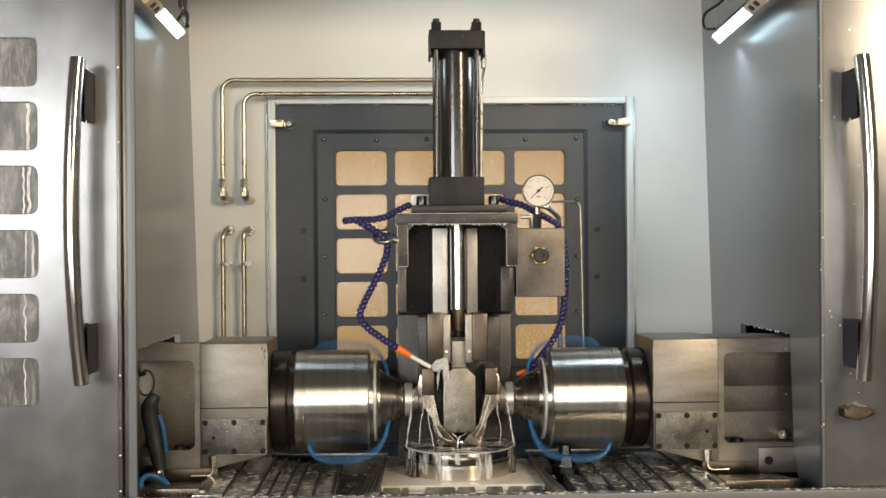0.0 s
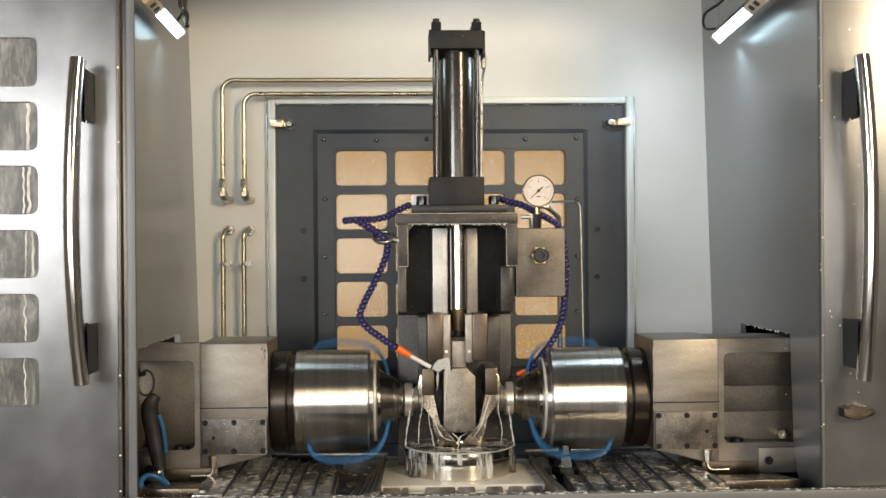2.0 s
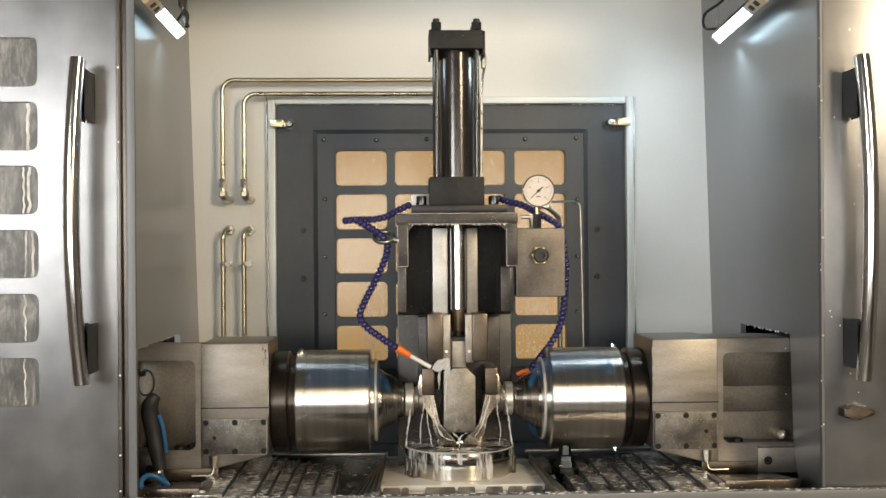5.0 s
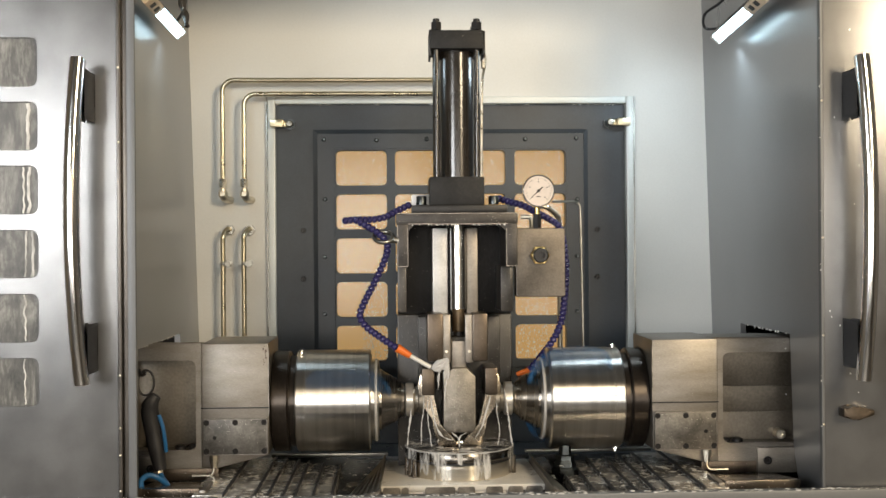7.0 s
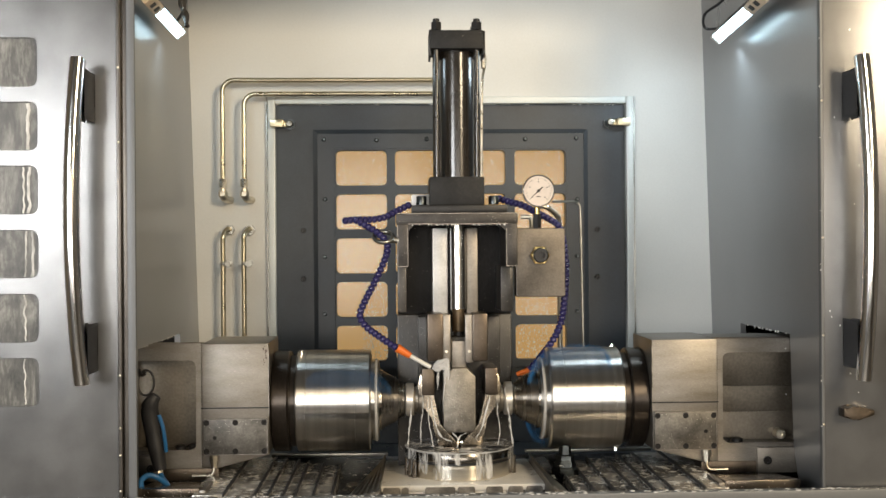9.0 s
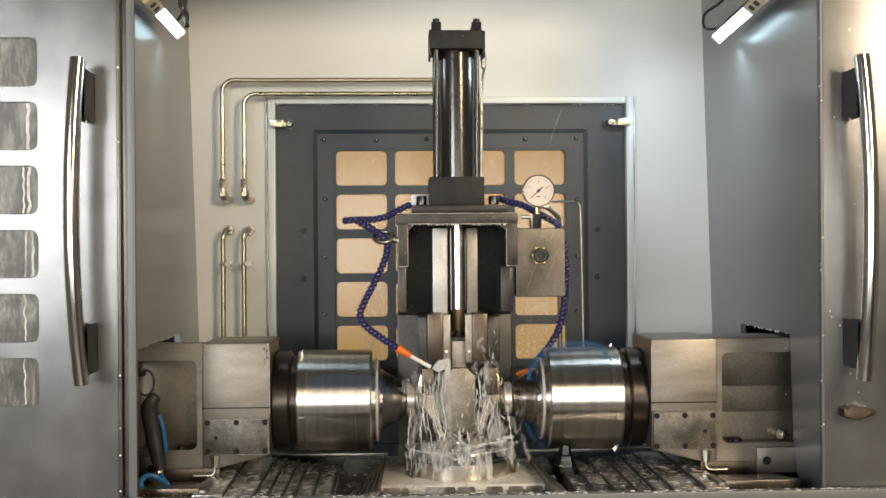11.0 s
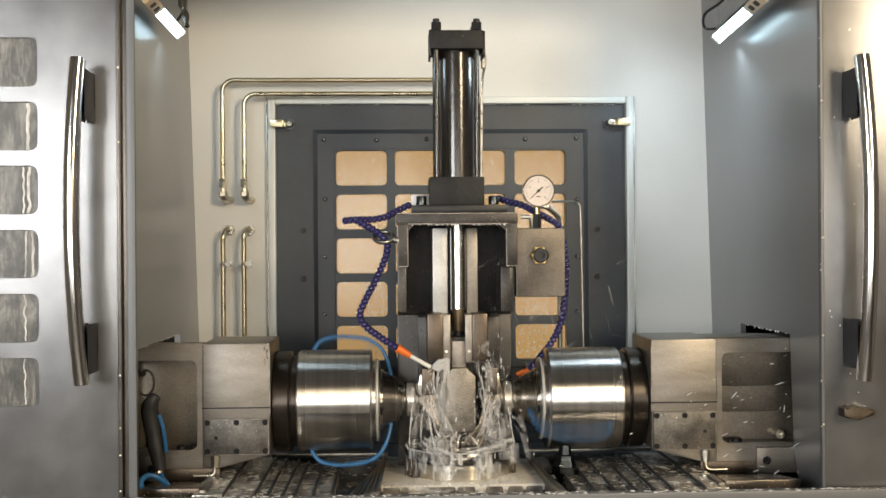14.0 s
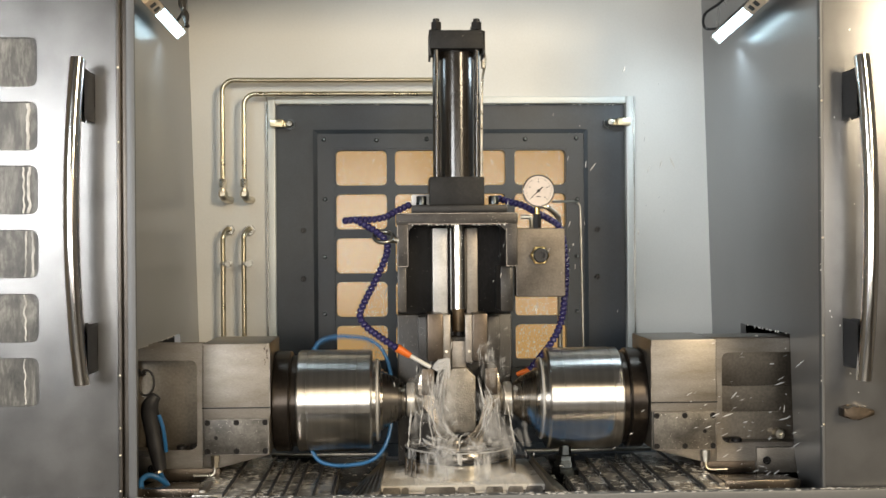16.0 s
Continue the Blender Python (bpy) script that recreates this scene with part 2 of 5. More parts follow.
M_DARKFLANGE = mat("dark_oiled_steel", (0.045, 0.037, 0.031), 0.32, 0.8, 0.2, 14, 200, 0.04, 0.08, brushed=0.7)
# near-black that stands in for shade in cavities and holes
M_DEEP = mat("cavity_shade_black", (0.013, 0.012, 0.012), 0.6, 0.0, 0.2, 20, 300, 0.03, spec=0.15)
M_EDGE = mat("bare_worn_edge", (0.22, 0.20, 0.18), 0.4, 0.9, 0.3, 60, 300, 0.1)
M_CRUST = mat("rough_dark_casting", (0.05, 0.047, 0.042), 0.6, 0.4, 0.4, 200, 500, 0.8, 0.1, spots=0.4)
M_ZINCMID = mat("dull_zinc", (0.34, 0.33, 0.30), 0.34, 1.0, 0.2, 40, 300, 0.05)
M_FLOOR = mat("hall_concrete", (0.27, 0.25, 0.225), 0.6, 0.0, 0.15, 2, 60, 0.1)
M_HALL = mat("hall_plaster", (0.42, 0.40, 0.36), 0.8, 0.0, 0.08, 1.5, 60, 0.05)

# ---- shape helpers ----
HOME = {}


def thing(name, at, label, category, group=""):
    ob = new(name)
    ob.location = at
    ob.empty_display_size = 0.05
    HOME[ob.name] = Vector(at)
    return tagged(ob, label, category, group)


def part(name, bm, material, parent=None, label="", smooth=True, at=None):
    """Link a bmesh, drawn in world metres, as one mesh under its thing."""
    home = Vector(at) if at is not None else (HOME[parent.name] if parent else Vector((0, 0, 0)))
    bmesh.ops.translate(bm, vec=-home, verts=bm.verts)
    bmesh.ops.recalc_face_normals(bm, faces=bm.faces)
    me = bpy.data.meshes.new(name)
    bm.to_mesh(me)
    bm.free()
    me.materials.append(material)
    if smooth:
        me.shade_smooth()
        me.set_sharp_from_angle(angle=radians(35))
    ob = new(name, me)
    HOME[ob.name] = home
    if parent:
        ob.parent = parent
        ob.location = home - HOME[parent.name]
    else:
        ob.location = home
    if label:
        ob["label"] = label
    return ob


def solo(name, bm, material, label, category, group="", kind="", at=(0, 0, 0)):
    return tagged(part(name, bm, material, None, "", True, at), label, category, group, kind)


def box(x0, x1, y0, y1, z0, z1, bev=0.002, bm=None):
    bm = bm or bmesh.new()
    m = Matrix.LocRotScale(((x0 + x1) / 2, (y0 + y1) / 2, (z0 + z1) / 2), None, (abs(x1 - x0), abs(y1 - y0), abs(z1 - z0)))
    got = bmesh.ops.create_cube(bm, size=1, matrix=m)["verts"]
    if bev:
        edges = list({e for v in got for e in v.link_edges})
        bmesh.ops.bevel(bm, geom=edges, offset=bev, segments=2, profile=0.6, affect="EDGES")
    return bm


def lathe(profile, centre, axis="z", seg=48, bm=None):
    """Turn (height along axis, radius) pairs into a solid."""
    bm = bm or bmesh.new()
    rings = []
    c = Vector(centre)
    for a, r in profile:
        ring = []
        for i in range(seg):
            p, q = r * math.cos(2 * math.pi * i / seg), r * math.sin(2 * math.pi * i / seg)
            v = {"x": (a, p, q), "y": (p, a, q), "z": (p, q, a)}[axis]
            ring.append(bm.verts.new(c + Vector(v)))
        rings.append(ring)
    for A, B in zip(rings, rings[1:]):
        for i in range(seg):
            bm.faces.new((A[i], A[(i + 1) % seg], B[(i + 1) % seg], B[i]))
    bm.faces.new(rings[0])
    bm.faces.new(rings[-1])
    return bm


def rod(p, q, r, seg=16, bm=None, r2=None):
    bm = bm or bmesh.new()
    p, q = Vector(p), Vector(q)
    d = q - p
    m = Matrix.Translation((p + q) / 2) @ d.to_track_quat("Z", "Y").to_matrix().to_4x4()
    bmesh.ops.create_cone(bm, cap_ends=True, segments=seg, radius1=r, radius2=r if r2 is None else r2, depth=d.length, matrix=m)
    return bm


def curve(pts, n=8):
    """Points along a smooth line through pts."""
    P = [Vector(p) for p in pts]
    P = [2 * P[0] - P[1], *P, 2 * P[-1] - P[-2]]
    out = []
    for a, b, c, d in zip(P, P[1:], P[2:], P[3:]):
        for i in range(n):
            t = i / n
            out.append(0.5 * (2 * b + (c - a) * t + (2 * a - 5 * b + 4 * c - d) * t * t + (3 * b - a - 3 * c + d) * t ** 3))
    return out + [P[-2]]


def tube(pts, radius, seg=10, bm=None):
    """Sweep a round section along pts; radius is a number or one for each point."""
    bm = bm or bmesh.new()
    pts = [Vector(p) for p in pts]
    up = Vector((0.13, 0.31, 0.94))
    rings = []
    for i, p in enumerate(pts):
        d = (pts[min(i + 1, len(pts) - 1)] - pts[max(i - 1, 0)]).normalized()
        side = d.cross(up)
        if side.length < 0.05:
            side = d.cross(Vector((1, 0, 0)))
        side.normalize()
        up = side.cross(d).normalized()
        r = radius[i] if isinstance(radius, (list, tuple)) else radius
        rings.append([bm.verts.new(p + r * (math.cos(2 * math.pi * k / seg) * side + math.sin(2 * math.pi * k / seg) * up)) for k in range(seg)])
    for A, B in zip(rings, rings[1:]):
        for k in range(seg):
            bm.faces.new((A[k], A[(k + 1) % seg], B[(k + 1) % seg], B[k]))
    bm.faces.new(rings[0])
    bm.faces.new(rings[-1])
    return bm


def prism(poly, axis, a0, a1, bev=0.0, bm=None):
    """Extrude a polygon. axis x: poly is (y, z); axis y: (x, z); axis z: (x, y)."""
    bm = bm or bmesh.new()
    put = {"x": lambda p, a: (a, p[0], p[1]), "y": lambda p, a: (p[0], a, p[1]), "z": lambda p, a: (p[0], p[1], a)}[axis]
    A = [bm.verts.new(put(p, a0)) for p in poly]
    B = [bm.verts.new(put(p, a1)) for p in poly]
    bm.faces.new(A)
    bm.faces.new(B[::-1])
    for i in range(len(poly)):
        bm.faces.new((A[i], A[(i + 1) % len(poly)], B[(i + 1) % len(poly)], B[i]))
    if bev:
        edges = list({e for v in A + B for e in v.link_edges})
        bmesh.ops.bevel(bm, geom=edges, offset=bev, segments=2, profile=0.6, affect="EDGES")
    return bm


def rounded(x0, x1, z0, z1, r, k=5):
    pts = []
    for cx, cz, a in ((x1 - r, z1 - r, 0), (x0 + r, z1 - r, 90), (x0 + r, z0 + r, 180), (x1 - r, z0 + r, 270)):
        for i in range(k):
            t = radians(a + 90 * i / (k - 1))
            pts.append((cx + r * math.cos(t), cz + r * math.sin(t)))
    return pts


def holed(bm, o, h, r, y0, y1, k=5):
    """A rectangular piece of sheet o with a round-cornered hole h, both (x0, x1, z0, z1), between y0 and y1."""
    inner = rounded(*h, r, k)
    X0, X1, Z0, Z1 = o
    corner = [(X1, Z1), (X0, Z1), (X0, Z0), (X1, Z0)]
    outer = []
    for i, (x, z) in enumerate(inner):
        q, j = divmod(i, k)
        cx, cz = corner[q]
        if j == k // 2:
            outer.append((cx, cz))
        elif (j < k // 2) == (q % 2 == 0):
            outer.append((cx, z))
        else:
            outer.append((x, cz))
    rings = [[bm.verts.new((x, y, z)) for x, z in pts] for pts, y in ((outer, y0), (inner, y0), (inner, y1), (outer, y1))]
    n = len(inner)
    for A, B in zip(rings, rings[1:]):
        for i in range(n):
            bm.faces.new((A[i], A[(i + 1) % n], B[(i + 1) % n], B[i]))
    return bm


def hexbolt(at, axis, r, h, bm=None):
    bm = bm or bmesh.new()
    d = {"x": Vector((1, 0, 0)), "y": Vector((0, -1, 0)), "z": Vector((0, 0, 1))}[axis]
    p = Vector(at)
    rod(p, p + d * h, r, 6, bm)
    rod(p, p + d * h * 0.25, r * 1.25, 20, bm)
    return bm


def capscrew(at, r, h, bm=None):
    """A socket screw head that faces the front."""
    bm = bm or bmesh.new()
    lathe([(0, r * 0.9), (-h * 0.85, r), (-h, r * 0.9), (-h, r * 0.55), (-h * 0.3, r * 0.5)], at, "y", 14, bm)
    return bm


# ---- hall around the machine ----
solo("ground", box(-6, 6, -6, 8, -0.2, 0.0, 0), M_FLOOR, "grey concrete hall floor under the machine", "floor", kind="structure")
solo("wall_south", box(-6, 6, -6.2, -6, 0.004, 4.6, 0), M_HALL, "plain plastered hall wall behind the machine front", "wall", kind="structure")
solo("wall_west", box(-6.2, -6.004, -6, 8, 0.004, 4.6, 0), M_HALL, "plain plastered hall side wall", "wall", kind="structure")
solo("wall_east", box(6.004, 6.2, -6, 8, 0.004, 4.6, 0), M_HALL, "plain plastered hall side wall", "wall", kind="structure")
solo("ceiling", box(-6.2, 6.2, -6.2, 8.2, 4.604, 4.8, 0), M_CEIL, "plain hall ceiling", "ceiling", kind="structure")
# self-glowing backdrop, no lamp shines on it
solo("backdrop", box(-6, 6, 8.004, 8.2, 0.004, 4.6, 0), M_TAN, "tan hall wall behind the panes, glowing in place of lighting", "wall", kind="structure")

# ---- machine cabin ----
XL, XR = -0.4736, 0.7276
LEAN = 0.027


def lean(bm):
    for v in bm.verts:
        v.co.x -= LEAN * (v.co.z - 1.5359)
    return bm


# both side walls have an opening for a spindle head
zc = 1.1755
bm = prism([(1.96, 0.62), (2.02, 0.62), (2.10, zc), (2.50, zc), (2.50, 0.62), (2.745, 0.62), (2.745, 2.3), (1.96, 2.3)], "x", XL - 0.012, XL)
solo("wall_side_left", lean(bm), M_SIDE, "grey painted sheet-steel side wall with an opening for the spindle head", "wall", kind="structure")
zc = 1.1858
bm = prism([(1.97, 0.62), (2.06, 0.62), (2.18, 0.9736), (2.18, zc), (2.50, zc), (2.50, 0.62), (2.745, 0.62), (2.745, 2.3), (1.97, 2.3)], "x", XR, XR + 0.012)
solo("wall_side_right", lean(bm), M_SIDE, "grey painted sheet-steel side wall with an opening for the spindle head", "wall", kind="structure")
# black boxes added behind the side walls so the openings stay dark
for n, x in (("opening_blackout_left", XL - 0.523), ("opening_blackout_right", XR + 0.023)):
    bm = box(x, x + 0.5, 2.0, 2.75, 0.60, 0.62, 0)
    box(x, x + 0.5, 2.0, 2.75, 2.0, 2.02, 0, bm)
    box(x, x + 0.5, 2.75, 2.77, 0.60, 2.02, 0, bm)
    box(x - 0.02 if x < 0 else x + 0.5, x if x < 0 else x + 0.52, 2.0, 2.75, 0.60, 2.02, 0, bm)
    solo(n, bm, M_BLACK, "added black box that keeps the side wall opening dark", "casing", kind="structure")
solo("cabin_roof", box(XL - 0.03, XR + 0.03, 2.40, 2.78, 1.944, 1.944 + 0.03, 0), M_WHITE, "off-white sheet roof of the cabin", "roof", kind="structure")

# back wall with the rear door's opening
dl, dr_, dt, db = -0.2999, 0.5511, 1.705, 0.8757
bm = bmesh.new()
box(XL - 0.02, dl, 2.73, 2.75, 0.62, 2.1, 0, bm)
box(dr_, XR + 0.02, 2.73, 2.75, 0.62, 2.1, 0, bm)
box(dl, dr_, 2.73, 2.75, dt, 2.1, 0, bm)
box(dl, dr_, 2.73, 2.75, 0.62, db, 0, bm)
solo("wall_back", bm, M_WHITE, "off-white painted sheet-steel back wall of the cabin", "wall", kind="structure")

rear = thing("rear_door", (0.1, 2.74, db), "slate-grey rear access door with twenty tan-lit panes in a pale frame", "door")
fw = 0.0171
for n, b in (("frame_post", (dl, dl + fw, 2.715, 2.76, db, dt)), ("frame_post", (dr_ - fw, dr_, 2.715, 2.76, db, dt)),
             ("frame_head", (dl + fw, dr_ - fw, 2.715, 2.76, dt - fw, dt))):
    part(n, box(*b, 0.003), M_FRAME, rear, "pale metal frame")
px = [-0.1861, -0.0167, 0.1217, 0.2621, 0.4349]
pz = [1.6191, 1.4897, 1.388, 1.2851, 1.1834, 1.0738]
hx = [(-0.1442, -0.0259), (-0.0062, 0.1112), (0.1323, 0.2515), (0.2727, 0.3923)]
hz = [(1.499, 1.5808), (1.3973, 1.4792), (1.2943, 1.3762), (1.1926, 1.2745), (1.091, 1.1728)]
bm = bmesh.new()
for x0, x1, z0, z1 in ((dl + fw, px[0], db, dt - fw), (px[4], dr_ - fw, db, dt - fw), (px[0], px[4], pz[0], dt - fw), (px[0], px[4], db, pz[5])):
    box(x0, x1, 2.735, 2.755, z0, z1, 0, bm)
part("door_leaf", bm, M_SLATE, rear)
bm = bmesh.new()
for i in range(4):
    for j in range(5):
        holed(bm, (px[i], px[i + 1], pz[j + 1], pz[j]), (*hx[i], *hz[j]), 0.011, 2.724, 2.75)
bmesh.ops.remove_doubles(bm, verts=bm.verts, dist=1e-5)
part("window_panel", bm, M_SLATE, rear)
lip = 0.010
for n, poly in (("lip", [(px[0] - lip, pz[0] + lip), (px[0], pz[0]), (px[0], pz[5]), (px[0] - lip, pz[5])]),
                ("lip", [(px[4] + lip, pz[0] + lip), (px[4], pz[0]), (px[4], pz[5]), (px[4] + lip, pz[5])]),
                ("lip", [(px[0] - lip, pz[0] + lip), (px[4] + lip, pz[0] + lip), (px[4], pz[0]), (px[0], pz[0])])):
    bm = prism(poly, "y", 2.7225, 2.7345)
    for v in bm.verts:
        outer = v.co.x < px[0] - 0.005 or v.co.x > px[4] + 0.005 or v.co.z > pz[0] + 0.005
        if outer and v.co.y < 2.73:
            v.co.y = 2.7262
    part(n, bm, M_SLATE, rear, smooth=False)
part("panel_bead", tube([(-0.1472, 2.7235, pz[5]), (-0.1472, 2.7235, 1.5845), (0.3955, 2.7235, 1.5845), (0.3955, 2.7235, pz[5])], 0.0009, 6), M_SLATE, rear)
# thin dull strips imitate the shadow line the frame casts on the wall
for a in (dl - 0.0045, dr_ + 0.0005):
    part("frame_shadow_strip", box(a, a + 0.004, 2.7215, 2.7295, db, dt, 0.001), M_ZINCMID, rear, "grey strip standing in for the shadow line along the frame")
for i in range(4):
    for j in range(5):
        part("pane", box(hx[i][0] - 0.004, hx[i][1] + 0.004, 2.752, 2.757, hz[j][0] - 0.004, hz[j][1] + 0.004, 0), M_PANE, rear).visible_shadow = False

# ---- sliding doors at the front ----
left = thing("sliding_door", (-0.5636, 1.95, 0.62), "open grey powder-coated sliding door with a column of panes and chrome bar handle", "door", "sliding doors")
xe = -0.4631
wz = [(1.6217, 1.7036), (1.5167, 1.5976), (1.4116, 1.4925), (1.3065, 1.3865),
      (1.2006, 1.2814), (1.0955, 1.1755)]
wx0, wx1 = -0.7241, -0.5921
zs = [2.2] + [(a[0] + b[1]) / 2 for a, b in zip(wz, wz[1:])] + [1.0304]
bm = bmesh.new()
for j in range(6):
    holed(bm, (wx0 - 0.05, wx1 + 0.03, zs[j + 1], zs[j]), (wx0, wx1, *wz[j]), 0.014, 1.95, 1.957)
box(wx1 + 0.03, xe, 1.95, 1.957, zs[6], 2.2, 0, bm)
box(wx0 - 0.30, wx0 - 0.05, 1.95, 1.957, zs[6], 2.2, 0, bm)
box(wx0 - 0.30, xe, 1.95, 1.957, 0.62, zs[6], 0, bm)
bmesh.ops.remove_doubles(bm, verts=bm.verts, dist=1e-5)
part("door_sheet", bm, M_DOOR, left, smooth=False)
for j in range(6):
    part("pane", box(wx0 - 0.006, wx1 + 0.006, 1.959, 1.964, wz[j][0] - 0.006, wz[j][1] + 0.006, 0), M_SCREEN, left, "scratched pane with reflections painted into its colour").visible_shadow = False
# pale upright ribbons on the panes, for the inner edge line and white streaks
for j, dx, w in ((1, 0.0185, 0.0034), (2, 0.0175, 0.0030), (2, 0.026, 0.0018), (3, 0.012, 0.0026), (3, 0.0235, 0.0016), (4, 0.025, 0.0016), (5, 0.027, 0.0012)):
    z0, z1 = wz[j]
    line = [Vector((wx1 - dx + 0.004 * noise.noise(Vector((z1 * 9 + k * 0.35, j, dx * 90))), 1.9582, z1 - 0.002 - (z1 - z0 - 0.004) * k / 14)) for k in range(15)]
    bm = tube(line, [w * (0.7 + 0.7 * abs(noise.noise(p * 70 + Vector((dx * 500, 0, 0))))) for p in line], 8)
    for v in bm.verts:
        v.co.y = 1.9582 + (v.co.y - 1.9582) * 0.15
    part("pale_streak", bm, M_STREAK, left, "pale upright streak")
# folded edge of the leaf and its seal
part("edge_fold", box(xe, -0.4557, 1.944, 1.962, 0.62, 2.2, 0.003), M_TRIM, left, "bare steel edge fold")
part("edge_channel", box(-0.4557, -0.4474, 1.953, 1.962, 0.62, 2.2, 0.001), M_TRIM, left)
part("door_seal", box(-0.4474, -0.4335, 1.949, 1.957, 0.62, 2.2, 0.002), M_FRAMEGREY, left, "grey edge strip")


def bar_handle(owner, top, bottom, bow, post_dx, r, zp):
    """A bowed chrome bar on two black posts; bow pushes its middle sideways."""
    t, b = Vector(top), Vector(bottom)
    pts = []
    for i in range(25):
        s = i / 24
        p = t.lerp(b, s)
        p.x += bow * (1 - (2 * s - 1) ** 2)
        p.y -= 0.012 * (1 - (2 * s - 1) ** 2)
        pts.append(p)
    part("handle_bar", tube(pts, r, 24), M_CHROME, owner, "polished chrome bar")
    for z in zp:
        s = (t.z - z) / (t.z - b.z)
        x = t.x + (b.x - t.x) * s + bow * (1 - (2 * s - 1) ** 2)
        poly = []
        for i in range(9):
            q = -1 + i / 4
            poly.append((x + post_dx * (1.0 + 0.12 * q * q), z + 0.041 * q))
        poly += [(x, z - 0.041), (x, z + 0.041)][::1]
        part("handle_post", prism(poly, "y", 1.885, 1.949, 0.002), M_RUBBER, owner, "black plastic post")


bar_handle(left, (-0.5095, 1.89, 1.6593), (-0.5068, 1.89, 1.1373), -0.0104, 0.0141, 0.0127, (1.6014, 1.1932))

right = thing("sliding_door", (0.7775, 1.95, 0.62), "open grey powder-coated sliding door with chrome bar handle and small latch", "door", "sliding doors")
part("door_sheet", box(0.7184, 0.7184 + 0.55, 1.95, 1.957, 0.62, 2.2, 0.001), M_DOOR, right)
part("edge_fold", box(0.7126, 0.7184, 1.948, 1.962, 0.62, 2.2, 0.002), M_FRAMEGREY, right, "grey folded edge")
bar_handle(right, (0.7613, 1.89, 1.663), (0.7603, 1.89, 1.1303), 0.0094, -0.0132, 0.0127, (1.6028, 1.1888))
xq, zq = 0.7667, 1.0719
part("latch", prism([(xq - 0.026, zq - 0.008), (xq - 0.010, zq - 0.009), (xq, zq - 0.013), (xq + 0.012, zq - 0.008), (xq + 0.026, zq - 0.004),
                     (xq + 0.026, zq + 0.004), (xq + 0.012, zq + 0.008), (xq, zq + 0.011), (xq - 0.010, zq + 0.008), (xq - 0.026, zq + 0.008)], "y", 1.922, 1.949, 0.003),
     M_JAW, right, "worn steel turn latch")

# front sill and the panel under it
solo("front_sill", box(-1.4, 1.4, 1.925, 1.945, 0.941 - 0.03, 0.9438, 0.003), M_FRAMEGREY, "wet bare steel door sill along the cabin front", "sill", kind="structure")
solo("front_panel", box(-1.4, 1.4, 1.93, 1.945, 0.004, 0.941 - 0.034, 0), M_SIDE, "grey sheet-steel front panel of the machine", "panel", kind="structure")
solo("chip_trough", box(XL - 0.02, XR + 0.02, 2.03, 2.73, 0.60, 0.64, 0), M_BLACKWET, "dark wet chip trough floor", "floor", kind="structure")

# ---- hydraulic pipes on the back wall ----
yp = 2.69


def wall_pipe(pts, lo):
    p = thing("hydraulic_pipe", lo, "yellow zinc-plated steel pipe on the pale back wall", "pipe", "hydraulic pipes")
    part("pipe", tube(pts, 0.0055, 12), M_PIPE, p)
    return p


for x, ztop in ((-0.3995, 1.7391), (-0.3508, 1.7075)):
    z0, z1 = 1.4774, 1.5122
    r = 0.026
    pts = [(x, yp, z1 + (ztop - r - z1) * i / 6) for i in range(7)]
    pts += [(x + r - r * math.cos(radians(a)), yp, ztop - r + r * math.sin(radians(a))) for a in (20, 40, 60, 75, 90)]
    pts += [(x + r + (0.1261 - x) * i / 6, yp, ztop) for i in range(1, 7)]
    p = wall_pipe(pts, (x, yp, z0))
    bm = bmesh.new()
    rod((x, yp, z1 - 0.018), (x, yp, z1 + 0.001), 0.0098, 6, bm)
    rod((x, yp, z1 - 0.024), (x, yp, z1 - 0.018), 0.006, 12, bm)
    part("pipe_nut", bm, M_ZINC, p, "bright zinc union nut")
    part("elbow_nut", lathe([(-0.040, 0.0085), (-0.038, 0.0105), (-0.028, 0.0105), (-0.026, 0.0085)], (x, yp, z1), "z", 6), M_ZINC, p, "bright zinc hex nut")
    bm = bmesh.new()
    tube(curve([(x, yp, z1 - 0.023), (x, yp, z1 - 0.036), (x + 0.004, yp + 0.010, z1 - 0.044), (x + 0.012, yp + 0.037, z1 - 0.046)], 4), 0.0085, 10, bm)
    part("elbow", bm, M_ZINC, p, "zinc elbow fitting into the wall")
for x in (-0.4005, -0.353):
    z1 = 1.3973
    pts = curve([(x + 0.012, 2.729, z1), (x + 0.008, 2.705, z1 + 0.001), (x + 0.001, 2.69, z1 - 0.014), (x, 2.69, z1 - 0.04), (x, 2.69, z1 - 0.16), (x, 2.69, z1 - 0.50)], 6)
    p = wall_pipe(pts, (x, yp, z1 - 0.5))
    part("wall_nut", lathe([(0.0, 0.0125), (-0.012, 0.0125)], (x + 0.010, 2.7295, z1), "y", 6), M_ZINCMID, p)
    zk = 1.3198
    bm = box(x - 0.005, x + 0.016, 2.684, 2.7285, zk - 0.004, zk + 0.004, 0.001)
    part("pipe_clamp", bm, M_ZINCMID, p, "bolted pipe clamp")
    part("clamp_bolt", hexbolt((x + 0.0125, 2.6835, zk), "y", 0.0072, 0.009), M_ZINCMID, p, "zinc clamp bolt with washer")

